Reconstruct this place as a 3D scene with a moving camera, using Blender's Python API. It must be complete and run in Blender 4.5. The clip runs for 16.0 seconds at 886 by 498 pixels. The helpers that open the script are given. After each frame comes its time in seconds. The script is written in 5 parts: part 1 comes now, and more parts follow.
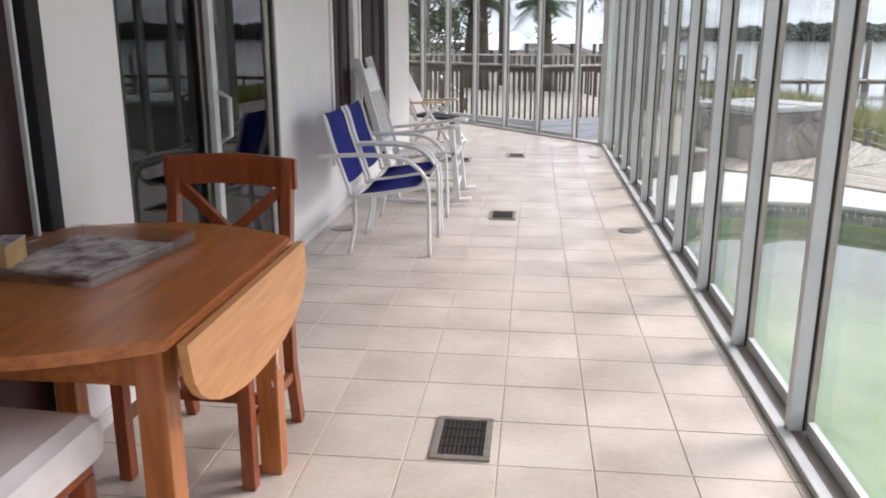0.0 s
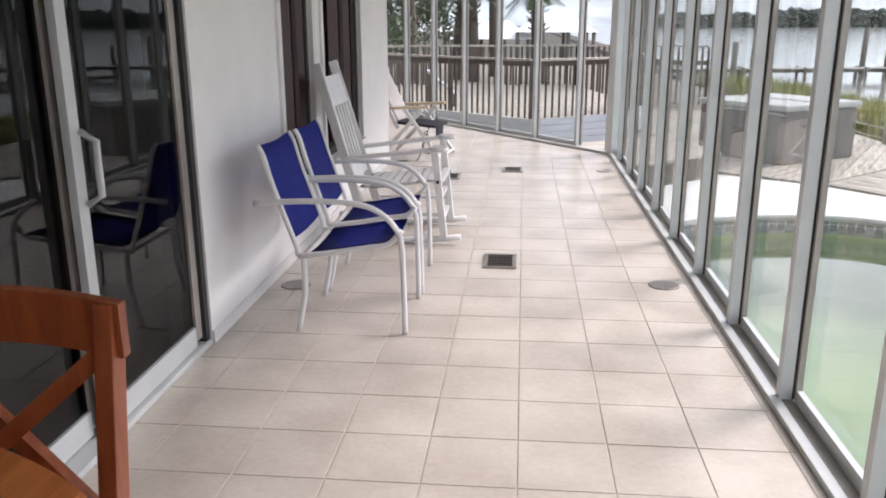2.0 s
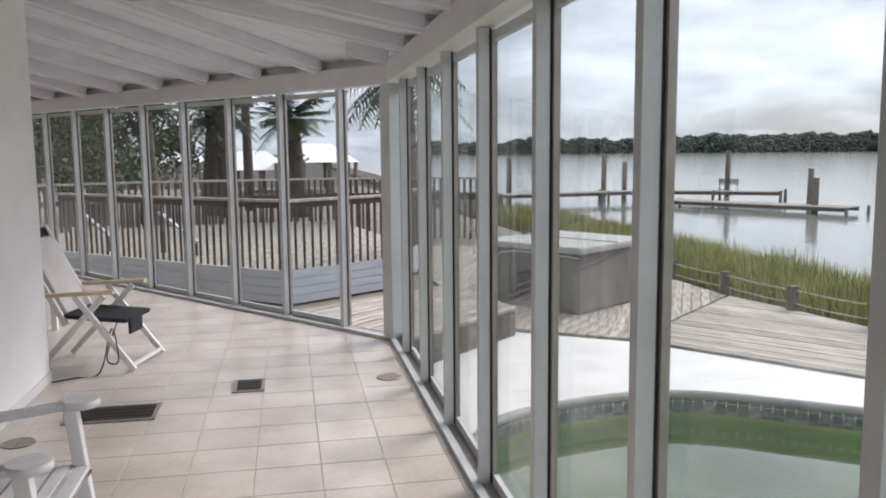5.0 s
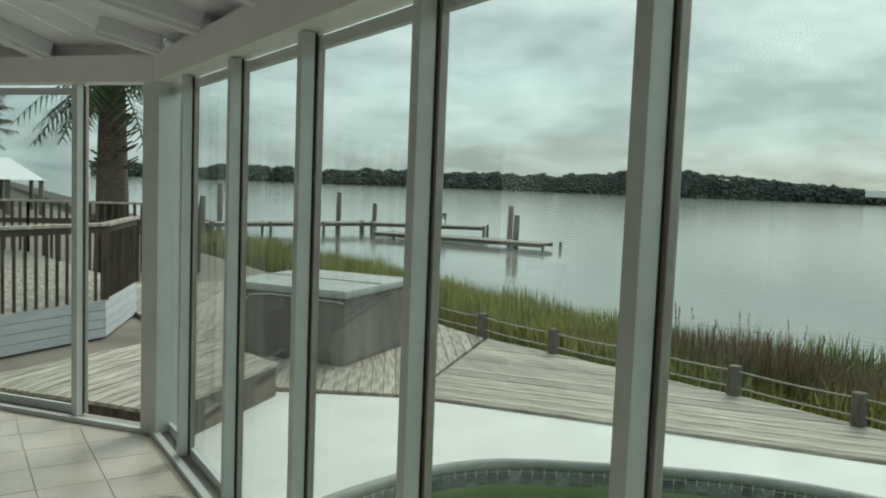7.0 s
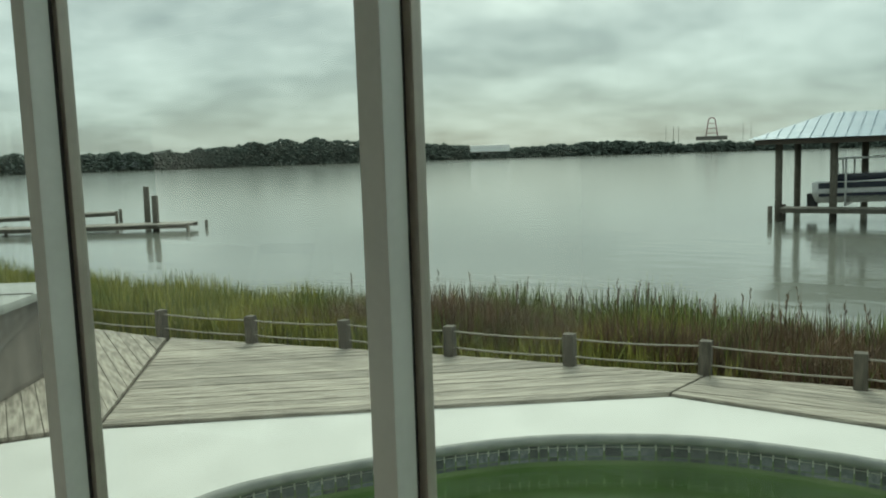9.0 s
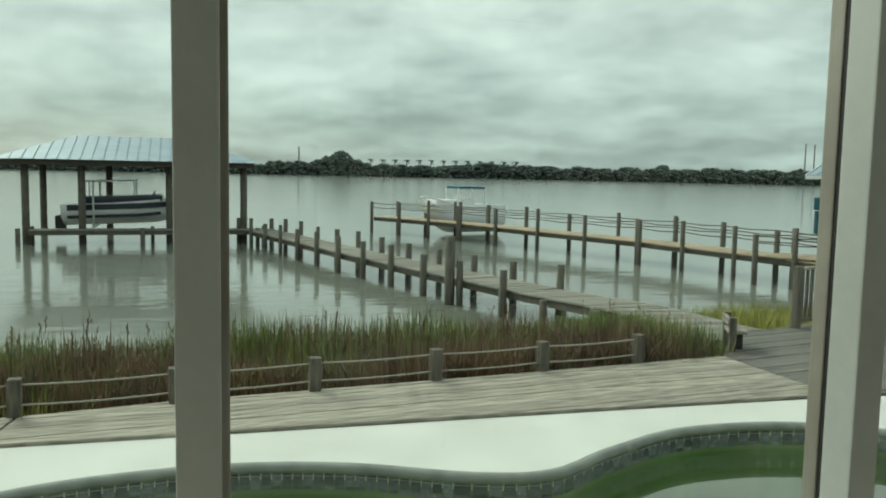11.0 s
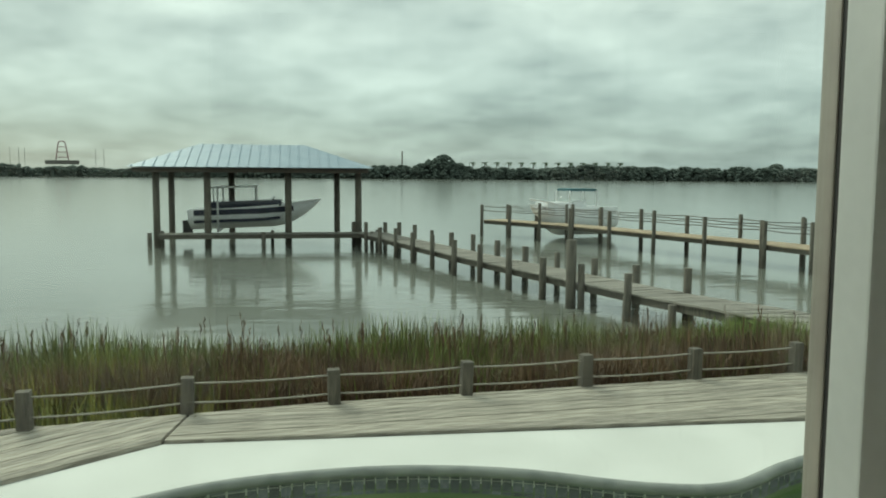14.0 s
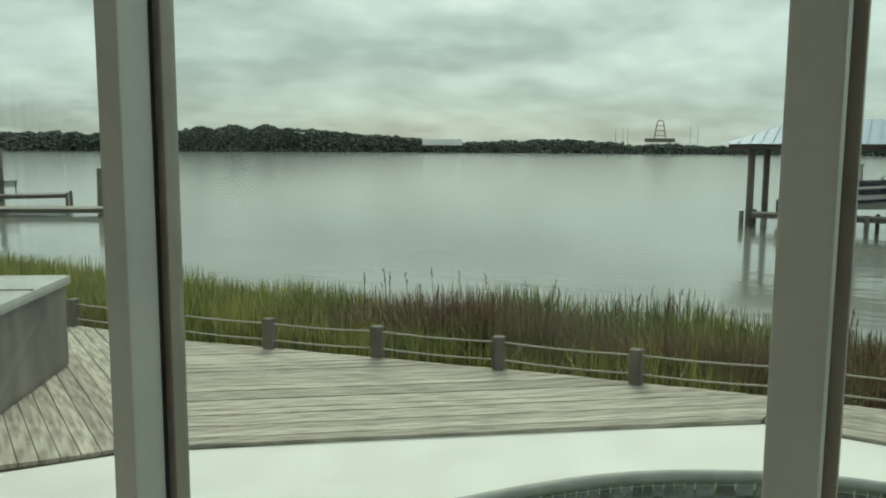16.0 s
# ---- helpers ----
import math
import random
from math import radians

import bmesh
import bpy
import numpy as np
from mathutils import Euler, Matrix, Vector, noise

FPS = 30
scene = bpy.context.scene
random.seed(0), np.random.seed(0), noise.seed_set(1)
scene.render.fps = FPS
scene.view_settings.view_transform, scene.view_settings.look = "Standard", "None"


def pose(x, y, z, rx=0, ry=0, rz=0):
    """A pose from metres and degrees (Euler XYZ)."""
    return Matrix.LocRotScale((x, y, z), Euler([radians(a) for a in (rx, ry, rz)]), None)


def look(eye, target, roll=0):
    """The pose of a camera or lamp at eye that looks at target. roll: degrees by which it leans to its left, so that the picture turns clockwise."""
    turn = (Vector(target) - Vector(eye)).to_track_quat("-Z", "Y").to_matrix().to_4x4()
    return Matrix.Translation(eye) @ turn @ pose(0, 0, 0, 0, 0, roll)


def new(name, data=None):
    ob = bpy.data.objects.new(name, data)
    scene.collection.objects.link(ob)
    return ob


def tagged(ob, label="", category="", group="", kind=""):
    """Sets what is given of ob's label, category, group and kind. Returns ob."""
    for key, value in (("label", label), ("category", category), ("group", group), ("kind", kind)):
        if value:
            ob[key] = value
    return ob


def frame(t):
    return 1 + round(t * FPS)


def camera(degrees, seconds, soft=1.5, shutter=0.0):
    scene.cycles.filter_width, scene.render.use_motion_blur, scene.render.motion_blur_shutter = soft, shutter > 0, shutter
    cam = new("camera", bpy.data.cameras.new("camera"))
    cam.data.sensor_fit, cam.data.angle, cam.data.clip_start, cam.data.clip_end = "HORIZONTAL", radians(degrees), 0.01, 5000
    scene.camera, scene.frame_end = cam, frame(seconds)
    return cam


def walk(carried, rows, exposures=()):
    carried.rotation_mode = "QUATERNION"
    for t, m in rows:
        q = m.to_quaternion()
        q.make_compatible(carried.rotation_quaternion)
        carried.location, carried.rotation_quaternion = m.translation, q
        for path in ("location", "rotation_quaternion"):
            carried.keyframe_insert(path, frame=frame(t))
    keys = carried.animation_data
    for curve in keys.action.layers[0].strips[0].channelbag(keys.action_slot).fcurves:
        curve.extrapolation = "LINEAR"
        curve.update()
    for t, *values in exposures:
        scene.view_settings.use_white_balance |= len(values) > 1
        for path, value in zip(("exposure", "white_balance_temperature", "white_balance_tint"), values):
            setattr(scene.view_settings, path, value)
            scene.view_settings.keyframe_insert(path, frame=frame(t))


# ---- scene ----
# camera path
cam = camera(57.42, 16.0, soft=1.9)
walk(cam, [
    (0, look((-0.875, 0.759, 1.344), (-1.085, 2.681, 0.832), 0.11)),
    (0.5, look((-0.961, 0.998, 1.411), (-1.200, 2.936, 0.979), 0.30)),
    (1, look((-0.996, 1.267, 1.408), (-1.219, 3.204, 0.965), 0.28)),
    (1.5, look((-0.981, 1.749, 1.440), (-1.174, 3.692, 1.004), 0.64)),
    (2, look((-0.966, 2.087, 1.411), (-1.153, 4.004, 0.872), -0.16)),
    (2.5, look((-0.933, 2.526, 1.424), (-1.048, 4.457, 0.917), -0.43)),
    (3, look((-0.847, 3.016, 1.422), (-0.985, 4.969, 1.015), -1.72)),
    (3.5, look((-0.856, 3.404, 1.479), (-1.019, 5.368, 1.143), -1.38)),
    (4, look((-0.819, 3.966, 1.464), (-0.961, 5.936, 1.151), -1.84)),
    (4.5, look((-0.744, 4.422, 1.469), (-0.814, 6.392, 1.128), -1.78)),
    (5, look((-0.761, 4.872, 1.495), (-0.389, 6.822, 1.252), -0.52)),
    (7.5, look((-1.012, 6.693, 1.504), (0.186, 8.285, 1.329), 0.84)),
    (8, look((-0.998, 6.963, 1.469), (0.415, 8.363, 1.261), -0.86)),
    (8.5, look((-0.913, 7.266, 1.437), (0.613, 8.539, 1.210), -0.54)),
    (9, look((-0.823, 7.569, 1.458), (0.843, 8.653, 1.229), -1.84)),
    (9.5, look((-0.815, 7.831, 1.471), (1.049, 8.533, 1.279), -1.61)),
    (10, look((-0.827, 7.992, 1.458), (1.139, 8.299, 1.257), 0.67)),
    (11.2, look((-0.72, 8.30, 1.465), (1.14, 7.56, 1.29), 1.1)),
    (12.5, look((-0.607, 8.624, 1.469), (1.134, 7.649, 1.331), 1.57)),
    (13, look((-0.603, 8.647, 1.466), (1.165, 7.729, 1.287), 1.42)),
    (13.5, look((-0.585, 8.692, 1.471), (1.289, 8.018, 1.287), 0.90)),
    (14, look((-0.574, 8.739, 1.465), (1.384, 8.372, 1.281), 0.38)),
    (14.5, look((-0.575, 8.791, 1.462), (1.415, 8.794, 1.264), -0.11)),
    (15, look((-0.587, 8.863, 1.466), (1.358, 9.275, 1.248), -0.30)),
    (15.5, look((-0.595, 8.904, 1.454), (1.250, 9.638, 1.221), -0.25)),
    (16, look((-0.652, 8.972, 1.466), (1.079, 9.944, 1.218), 0.34)),
], exposures=[(0, 1.58, 6400, 23), (1.2, 1.66, 6400, 24), (2.5, 1.56, 6400, 24), (3.5, 1.64, 6350, 25), (4.2, 1.42, 6350, 24), (5.2, 0.98, 6400, 21), (7.3, 0.5, 6600, -8), (10, 0.46, 6900, -9), (16, 0.46, 6950, -9)])

# overcast sky and a weak wide sun
world = bpy.data.worlds.new("overcast_sky")
scene.world = world
world.use_nodes = True
wn, wl = world.node_tree.nodes, world.node_tree.links
wn.clear()
w_out = wn.new("ShaderNodeOutputWorld")
w_bg = wn.new("ShaderNodeBackground")
w_sky = wn.new("ShaderNodeTexSky")
w_sky.sky_type, w_sky.sun_disc = "NISHITA", False
w_sky.sun_elevation, w_sky.sun_rotation = radians(38), radians(60)
w_co = wn.new("ShaderNodeTexCoord")
w_sep = wn.new("ShaderNodeSeparateXYZ")
w_add = wn.new("ShaderNodeMath")
w_add.operation, w_add.inputs[1].default_value = "ADD", 0.24
w_div = wn.new("ShaderNodeVectorMath")
w_div.operation = "DIVIDE"
w_comb = wn.new("ShaderNodeCombineXYZ")
w_no = wn.new("ShaderNodeTexNoise")
w_no.inputs["Scale"].default_value, w_no.inputs["Detail"].default_value, w_no.inputs["Roughness"].default_value = 1.15, 7.0, 0.52
w_no.inputs["Distortion"].default_value = 0.15
w_ramp = wn.new("ShaderNodeValToRGB")
w_ramp.color_ramp.elements[0].position, w_ramp.color_ramp.elements[0].color = 0.36, (0.34, 0.38, 0.40, 1)
w_ramp.color_ramp.elements[1].position, w_ramp.color_ramp.elements[1].color = 0.70, (0.80, 0.84, 0.85, 1)
w_hor = wn.new("ShaderNodeMapRange")
w_hor.inputs["From Min"].default_value, w_hor.inputs["From Max"].default_value = -0.02, 0.26
w_hor.inputs["To Min"].default_value, w_hor.inputs["To Max"].default_value = 0.0, 1.0
w_no2 = wn.new("ShaderNodeTexNoise")
w_no2.inputs["Scale"].default_value, w_no2.inputs["Detail"].default_value, w_no2.inputs["Roughness"].default_value = 3.4, 6.0, 0.55
w_puff = wn.new("ShaderNodeMath")
w_puff.operation, w_puff.inputs[1].default_value = "MULTIPLY_ADD", 0.55
w_half = wn.new("ShaderNodeMath")
w_half.operation, w_half.inputs[1].default_value, w_half.inputs[2].default_value = "MULTIPLY_ADD", 0.7, -0.125
w_tint = wn.new("ShaderNodeMix")
w_tint.data_type = "RGBA"
w_tint.inputs["A"].default_value, w_tint.inputs["B"].default_value = (0.48, 0.56, 0.62, 1), (1, 1, 1, 1)
w_mul = wn.new("ShaderNodeMix")
w_mul.data_type, w_mul.blend_type = "RGBA", "MULTIPLY"
w_mul.inputs["Factor"].default_value = 1.0
w_skyk = wn.new("ShaderNodeVectorMath")
w_skyk.operation = "SCALE"
w_skyk.inputs["Scale"].default_value = 0.1
w_mix = wn.new("ShaderNodeMix")
w_mix.data_type = "RGBA"
w_mix.inputs["Factor"].default_value = 0.88
wl.new(w_co.outputs["Generated"], w_sep.inputs[0])
wl.new(w_sep.outputs["Z"], w_add.inputs[0])
for axis in "XYZ":
    wl.new(w_add.outputs[0], w_comb.inputs[axis])
wl.new(w_co.outputs["Generated"], w_div.inputs[0])
wl.new(w_comb.outputs[0], w_div.inputs[1])
wl.new(w_div.outputs[0], w_no.inputs["Vector"])
wl.new(w_div.outputs[0], w_no2.inputs["Vector"])
wl.new(w_no.outputs["Fac"], w_half.inputs[0])
wl.new(w_no2.outputs["Fac"], w_puff.inputs[0])
wl.new(w_half.outputs[0], w_puff.inputs[2])
wl.new(w_puff.outputs[0], w_ramp.inputs[0])
wl.new(w_sep.outputs["Z"], w_hor.inputs["Value"])
wl.new(w_ramp.outputs[0], w_mul.inputs["A"])
wl.new(w_hor.outputs[0], w_tint.inputs["Factor"])
wl.new(w_tint.outputs["Result"], w_mul.inputs["B"])
wl.new(w_sky.outputs[0], w_skyk.inputs[0])
wl.new(w_skyk.outputs[0], w_mix.inputs["A"])
wl.new(w_mul.outputs["Result"], w_mix.inputs["B"])
wl.new(w_mix.outputs["Result"], w_bg.inputs["Color"])
w_bg.inputs["Strength"].default_value = 1.0
wl.new(w_bg.outputs[0], w_out.inputs[0])
sun_data = bpy.data.lights.new("sun", "SUN")
sun_data.energy, sun_data.angle, sun_data.color = 1.5, radians(28), (1.0, 0.96, 0.9)
sun = new("sun", sun_data)
sun.matrix_world = look((25, 21, 22), (0, 7, 0))


# ---- materials ----
def mat(name, c1, c2=None, scale=6.0, rough=0.6, metal=0.0, bump=0.15, fine=60.0, stretch=(1, 1, 1), vary=0.0, spec=0.5, world_space=False, island=False):
    """A noise-mottled surface: two colours at one scale, fine grain, a little relief, optional change from piece to piece."""
    m = bpy.data.materials.new(name)
    m.use_nodes = True
    n, l = m.node_tree.nodes, m.node_tree.links
    b = n["Principled BSDF"]
    b.inputs["Roughness"].default_value, b.inputs["Metallic"].default_value = rough, metal
    b.inputs["Specular IOR Level"].default_value = spec
    c2 = c2 or tuple(v * 0.82 for v in c1)
    co, mp = n.new("ShaderNodeTexCoord"), n.new("ShaderNodeMapping")
    mp.inputs["Scale"].default_value = stretch
    if world_space:
        l.new(n.new("ShaderNodeNewGeometry").outputs["Position"], mp.inputs[0])
    else:
        l.new(co.outputs["Object"], mp.inputs[0])
    big, small = n.new("ShaderNodeTexNoise"), n.new("ShaderNodeTexNoise")
    big.inputs["Scale"].default_value, big.inputs["Detail"].default_value = scale, 5
    small.inputs["Scale"].default_value, small.inputs["Detail"].default_value = fine, 3
    l.new(mp.outputs[0], big.inputs["Vector"])
    l.new(mp.outputs[0], small.inputs["Vector"])
    ramp = n.new("ShaderNodeValToRGB")
    ramp.color_ramp.elements[0].position, ramp.color_ramp.elements[0].color = 0.35, (*c1, 1)
    ramp.color_ramp.elements[1].position, ramp.color_ramp.elements[1].color = 0.68, (*c2, 1)
    add = n.new("ShaderNodeMath")
    add.operation = "MULTIPLY_ADD"
    add.inputs[1].default_value, add.inputs[2].default_value = 0.3, -0.15
    l.new(small.outputs["Fac"], add.inputs[0])
    add2 = n.new("ShaderNodeMath")
    l.new(add.outputs[0], add2.inputs[0])
    l.new(big.outputs["Fac"], add2.inputs[1])
    l.new(add2.outputs[0], ramp.inputs[0])
    col = ramp.outputs[0]
    if vary:
        rnd = n.new("ShaderNodeNewGeometry").outputs["Random Per Island"] if island else n.new("ShaderNodeObjectInfo").outputs["Random"]
        mr = n.new("ShaderNodeMapRange")
        mr.inputs["To Min"].default_value, mr.inputs["To Max"].default_value = 1 - vary, 1 + vary
        l.new(rnd, mr.inputs["Value"])
        hs = n.new("ShaderNodeHueSaturation")
        l.new(mr.outputs[0], hs.inputs["Value"])
        l.new(col, hs.inputs["Color"])
        col = hs.outputs[0]
    l.new(col, b.inputs["Base Color"])
    if bump:
        bp = n.new("ShaderNodeBump")
        bp.inputs["Strength"].default_value, bp.inputs["Distance"].default_value = bump, 0.01
        l.new(add2.outputs[0], bp.inputs["Height"])
        l.new(bp.outputs[0], b.inputs["Normal"])
    return m


def glass_mat(name, tint, rough=0.0, base=0.04, edge=0.6):
    """Clear pane: light passes straight through, gloss grows towards grazing view."""
    m = bpy.data.materials.new(name)
    m.use_nodes = True
    n, l = m.node_tree.nodes, m.node_tree.links
    n.clear()
    out, tr, gl, mx, lw, pw, mr = (n.new("ShaderNode" + k) for k in ("OutputMaterial", "BsdfTransparent", "BsdfGlossy", "MixShader", "LayerWeight", "Math", "MapRange"))
    tr.inputs[0].default_value = (*tint, 1)
    gl.inputs["Roughness"].default_value = rough
    pw.operation, pw.inputs[1].default_value = "POWER", 4.0
    mr.inputs["To Min"].default_value, mr.inputs["To Max"].default_value = base, edge
    l.new(lw.outputs["Facing"], pw.inputs[0])
    l.new(pw.outputs[0], mr.inputs["Value"])
    l.new(mr.outputs[0], mx.inputs[0])
    l.new(tr.outputs[0], mx.inputs[1])
    l.new(gl.outputs[0], mx.inputs[2])
    l.new(mx.outputs[0], out.inputs[0])
    return m


def water_mat(name, color, scale, bump, rough, stretch=(1, 1, 1)):
    m = mat(name, color, tuple(v * 0.85 for v in color), scale * 0.1, rough, bump=0, world_space=True)
    n, l = m.node_tree.nodes, m.node_tree.links
    g, mp, no, bp = n.new("ShaderNodeNewGeometry"), n.new("ShaderNodeMapping"), n.new("ShaderNodeTexNoise"), n.new("ShaderNodeBump")
    mp.inputs["Scale"].default_value = stretch
    no.inputs["Scale"].default_value, no.inputs["Detail"].default_value = scale, 4
    bp.inputs["Strength"].default_value, bp.inputs["Distance"].default_value = bump, 0.05
    l.new(g.outputs["Position"], mp.inputs[0])
    l.new(mp.outputs[0], no.inputs["Vector"])
    l.new(no.outputs["Fac"], bp.inputs["Height"])
    l.new(bp.outputs[0], n["Principled BSDF"].inputs["Normal"])
    n["Principled BSDF"].inputs["IOR"].default_value = 1.33
    return m


M_wall = mat("white_stucco", (0.86, 0.85, 0.83), (0.81, 0.80, 0.78), 3, 0.7, bump=0.12, fine=90)
M_trim = mat("white_trim_paint", (0.78, 0.77, 0.75), (0.72, 0.71, 0.69), 4, 0.45, bump=0.03)
M_ceil = mat("white_painted_boards", (0.80, 0.80, 0.84), (0.72, 0.72, 0.76), 3, 0.5, bump=0.08, stretch=(0.4, 3, 1), vary=0.05)
M_alu = mat("grey_aluminium", (0.61, 0.635, 0.63), (0.54, 0.565, 0.56), 5, 0.45, 0.15, bump=0.03)
M_alu_sash = mat("bronze_aluminium_sash", (0.40, 0.37, 0.33), (0.33, 0.30, 0.27), 8, 0.4, 0.3, bump=0.04)
M_gasket = mat("black_gasket", (0.03, 0.03, 0.03), rough=0.7)
M_tile = mat("beige_ceramic_tile", (0.64, 0.585, 0.51), (0.50, 0.445, 0.38), 2.6, 0.27, bump=0.05, fine=40, vary=0.05, world_space=True)
M_grout = mat("grout", (0.60, 0.55, 0.48), (0.49, 0.445, 0.39), 4, 0.9)
M_red = mat("dark_red_wood", (0.055, 0.015, 0.011), (0.03, 0.009, 0.007), 10, 0.4, stretch=(8, 8, 0.6), vary=0.2)
# near-black base that puts the shade inside the openings into colour
M_dark = mat("interior_shade_black", (0.02, 0.02, 0.022), (0.012, 0.012, 0.014), 2, 0.8)
M_pine = mat("orange_varnished_pine", (0.47, 0.17, 0.05), (0.33, 0.10, 0.026), 5, 0.3, stretch=(9, 1.0, 9), bump=0.05, fine=30)
M_pine_leg = mat("upright_varnished_pine", (0.47, 0.17, 0.05), (0.33, 0.10, 0.026), 5, 0.3, stretch=(9, 9, 0.8), bump=0.05, fine=30)
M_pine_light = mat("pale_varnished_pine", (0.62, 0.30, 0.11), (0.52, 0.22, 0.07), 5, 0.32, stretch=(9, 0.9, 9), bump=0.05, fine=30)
M_armwood = mat("pale_arm_wood", (0.70, 0.58, 0.40), (0.60, 0.47, 0.30), 5, 0.4, stretch=(1, 6, 6), bump=0.04)
M_chairwood = mat("reddish_chair_wood", (0.30, 0.075, 0.022), (0.19, 0.042, 0.013), 6, 0.35, stretch=(6, 6, 0.8), bump=0.05)
M_blue = mat("blue_sling_mesh", (0.018, 0.035, 0.36), (0.013, 0.026, 0.29), 6, 0.75, bump=0.25, fine=400)
M_tube = mat("white_enamel_tube", (0.82, 0.82, 0.82), (0.76, 0.76, 0.76), 6, 0.3, bump=0.02)
M_white = mat("white_painted_wood", (0.80, 0.80, 0.79), (0.70, 0.70, 0.69), 7, 0.45, stretch=(3, 3, 1), bump=0.08)
M_cloth = mat("off_white_cloth", (0.74, 0.70, 0.67), (0.66, 0.62, 0.6), 9, 0.9, bump=0.3, fine=200)
M_navy = mat("navy_cloth", (0.02, 0.022, 0.035), (0.012, 0.013, 0.02), 9, 0.85, bump=0.3, fine=200)
M_plastic = glass_mat("clear_plastic", (0.93, 0.92, 0.92), 0.08, 0.16, 0.6)
M_glass = glass_mat("window_glass", (0.96, 0.978, 0.97), 0.0, 0.025, 0.6)
M_dglass = glass_mat("dark_tinted_glass", (0.30, 0.31, 0.32), 0.0, 0.045, 0.5)
M_vent = mat("brown_metal_grille", (0.10, 0.08, 0.065), (0.06, 0.05, 0.04), 20, 0.5, 0.6)
M_ventframe = mat("taupe_metal_frame", (0.34, 0.31, 0.28), (0.26, 0.24, 0.21), 20, 0.45, 0.5)
M_conc = mat("white_pool_concrete", (0.74, 0.75, 0.72), (0.64, 0.65, 0.62), 1.3, 0.85, bump=0.15, fine=50, world_space=True)
M_coping = mat("grey_coping", (0.30, 0.32, 0.30), (0.20, 0.22, 0.21), 6, 0.7, world_space=True)
M_pooltile = mat("pool_mosaic", (0.22, 0.24, 0.26), (0.10, 0.12, 0.14), 30, 0.3, vary=0.5, island=True, world_space=True)
M_poolwall = mat("algae_plaster", (0.26, 0.35, 0.17), (0.14, 0.22, 0.09), 0.8, 0.8, world_space=True)
M_deck = mat("weathered_grey_planks", (0.50, 0.46, 0.39), (0.19, 0.172, 0.142), 3, 0.85, stretch=(7, 0.9, 7), bump=0.6, fine=26, vary=0.2)
M_deckdark = mat("damp_grey_planks", (0.20, 0.19, 0.17), (0.10, 0.095, 0.085), 3, 0.8, stretch=(9, 0.7, 9), bump=0.5, fine=20, vary=0.2)
M_pile = mat("weathered_piling", (0.17, 0.155, 0.125), (0.07, 0.065, 0.055), 6, 0.9, stretch=(4, 4, 0.6), bump=0.5)
M_dockwood = mat("dock_boards", (0.33, 0.31, 0.27), (0.18, 0.17, 0.15), 2, 0.85, stretch=(1, 6, 4), bump=0.4, vary=0.2)
M_dock_tan = mat("tan_dock_boards", (0.50, 0.40, 0.28), (0.36, 0.28, 0.2), 2, 0.85, bump=0.3, vary=0.1)
M_fencewood = mat("brown_fence_wood", (0.11, 0.088, 0.07), (0.055, 0.044, 0.036), 5, 0.85, stretch=(5, 5, 0.6), bump=0.4, vary=0.15)
M_rope = mat("pale_rope", (0.45, 0.42, 0.36), (0.32, 0.3, 0.26), 40, 0.9, bump=0.4)
M_spa = mat("weathered_spa_side", (0.22, 0.205, 0.185), (0.09, 0.085, 0.078), 2.5, 0.8, stretch=(1, 1, 0.5))
M_spatop = mat("grey_spa_cover", (0.44, 0.46, 0.44), (0.34, 0.36, 0.34), 2, 0.7)
M_siding = mat("pale_grey_siding", (0.52, 0.56, 0.60), (0.42, 0.46, 0.50), 3, 0.6, stretch=(0.6, 0.6, 4))
M_lake = water_mat("lake_water", (0.22, 0.235, 0.205), 1.4, 0.42, 0.10, (0.7, 0.35, 1))
M_pool = glass_mat("pool_water", (0.80, 0.91, 0.72), 0.01, 0.12, 1.0)
M_mud = mat("marsh_mud", (0.07, 0.06, 0.045), (0.04, 0.035, 0.028), 1, 0.95, world_space=True)
M_sand = mat("sandy_ground", (0.24, 0.215, 0.18), (0.15, 0.135, 0.11), 1, 0.95, world_space=True)
M_reed = mat("green_reed", (0.20, 0.235, 0.06), (0.11, 0.14, 0.04), 2, 0.7, vary=0.45, island=True, bump=0, world_space=True)
M_reed_brown = mat("brown_reed", (0.22, 0.145, 0.085), (0.11, 0.075, 0.05), 2, 0.8, vary=0.5, island=True, bump=0, world_space=True)
M_reed_bright = mat("bright_green_grass", (0.25, 0.33, 0.09), (0.15, 0.21, 0.05), 2, 0.7, vary=0.4, island=True, bump=0, world_space=True)
M_drygrass = mat("dry_grass", (0.40, 0.38, 0.10), (0.26, 0.27, 0.07), 2, 0.8, vary=0.35, island=True, bump=0, world_space=True)
M_metalroof = mat("pale_metal_roof", (0.36, 0.45, 0.53), (0.28, 0.37, 0.45), 2, 0.5, 0.2, bump=0.05)
M_whiteroof = mat("white_metal_roof", (0.82, 0.83, 0.84), (0.74, 0.75, 0.76), 2, 0.45)
M_teal = mat("turquoise_siding", (0.13, 0.50, 0.54), (0.10, 0.44, 0.48), 2, 0.6, bump=0.1)
M_yellow = mat("yellow_door_paint", (0.85, 0.55, 0.03), (0.78, 0.48, 0.02), 4, 0.45)
M_hull = mat("white_gelcoat", (0.88, 0.88, 0.88), (0.80, 0.81, 0.82), 2, 0.25)
M_hullnavy = mat("navy_gelcoat", (0.03, 0.035, 0.06), (0.02, 0.024, 0.04), 2, 0.25)
M_canvas = mat("teal_canvas", (0.03, 0.14, 0.17), (0.02, 0.1, 0.13), 5, 0.85)
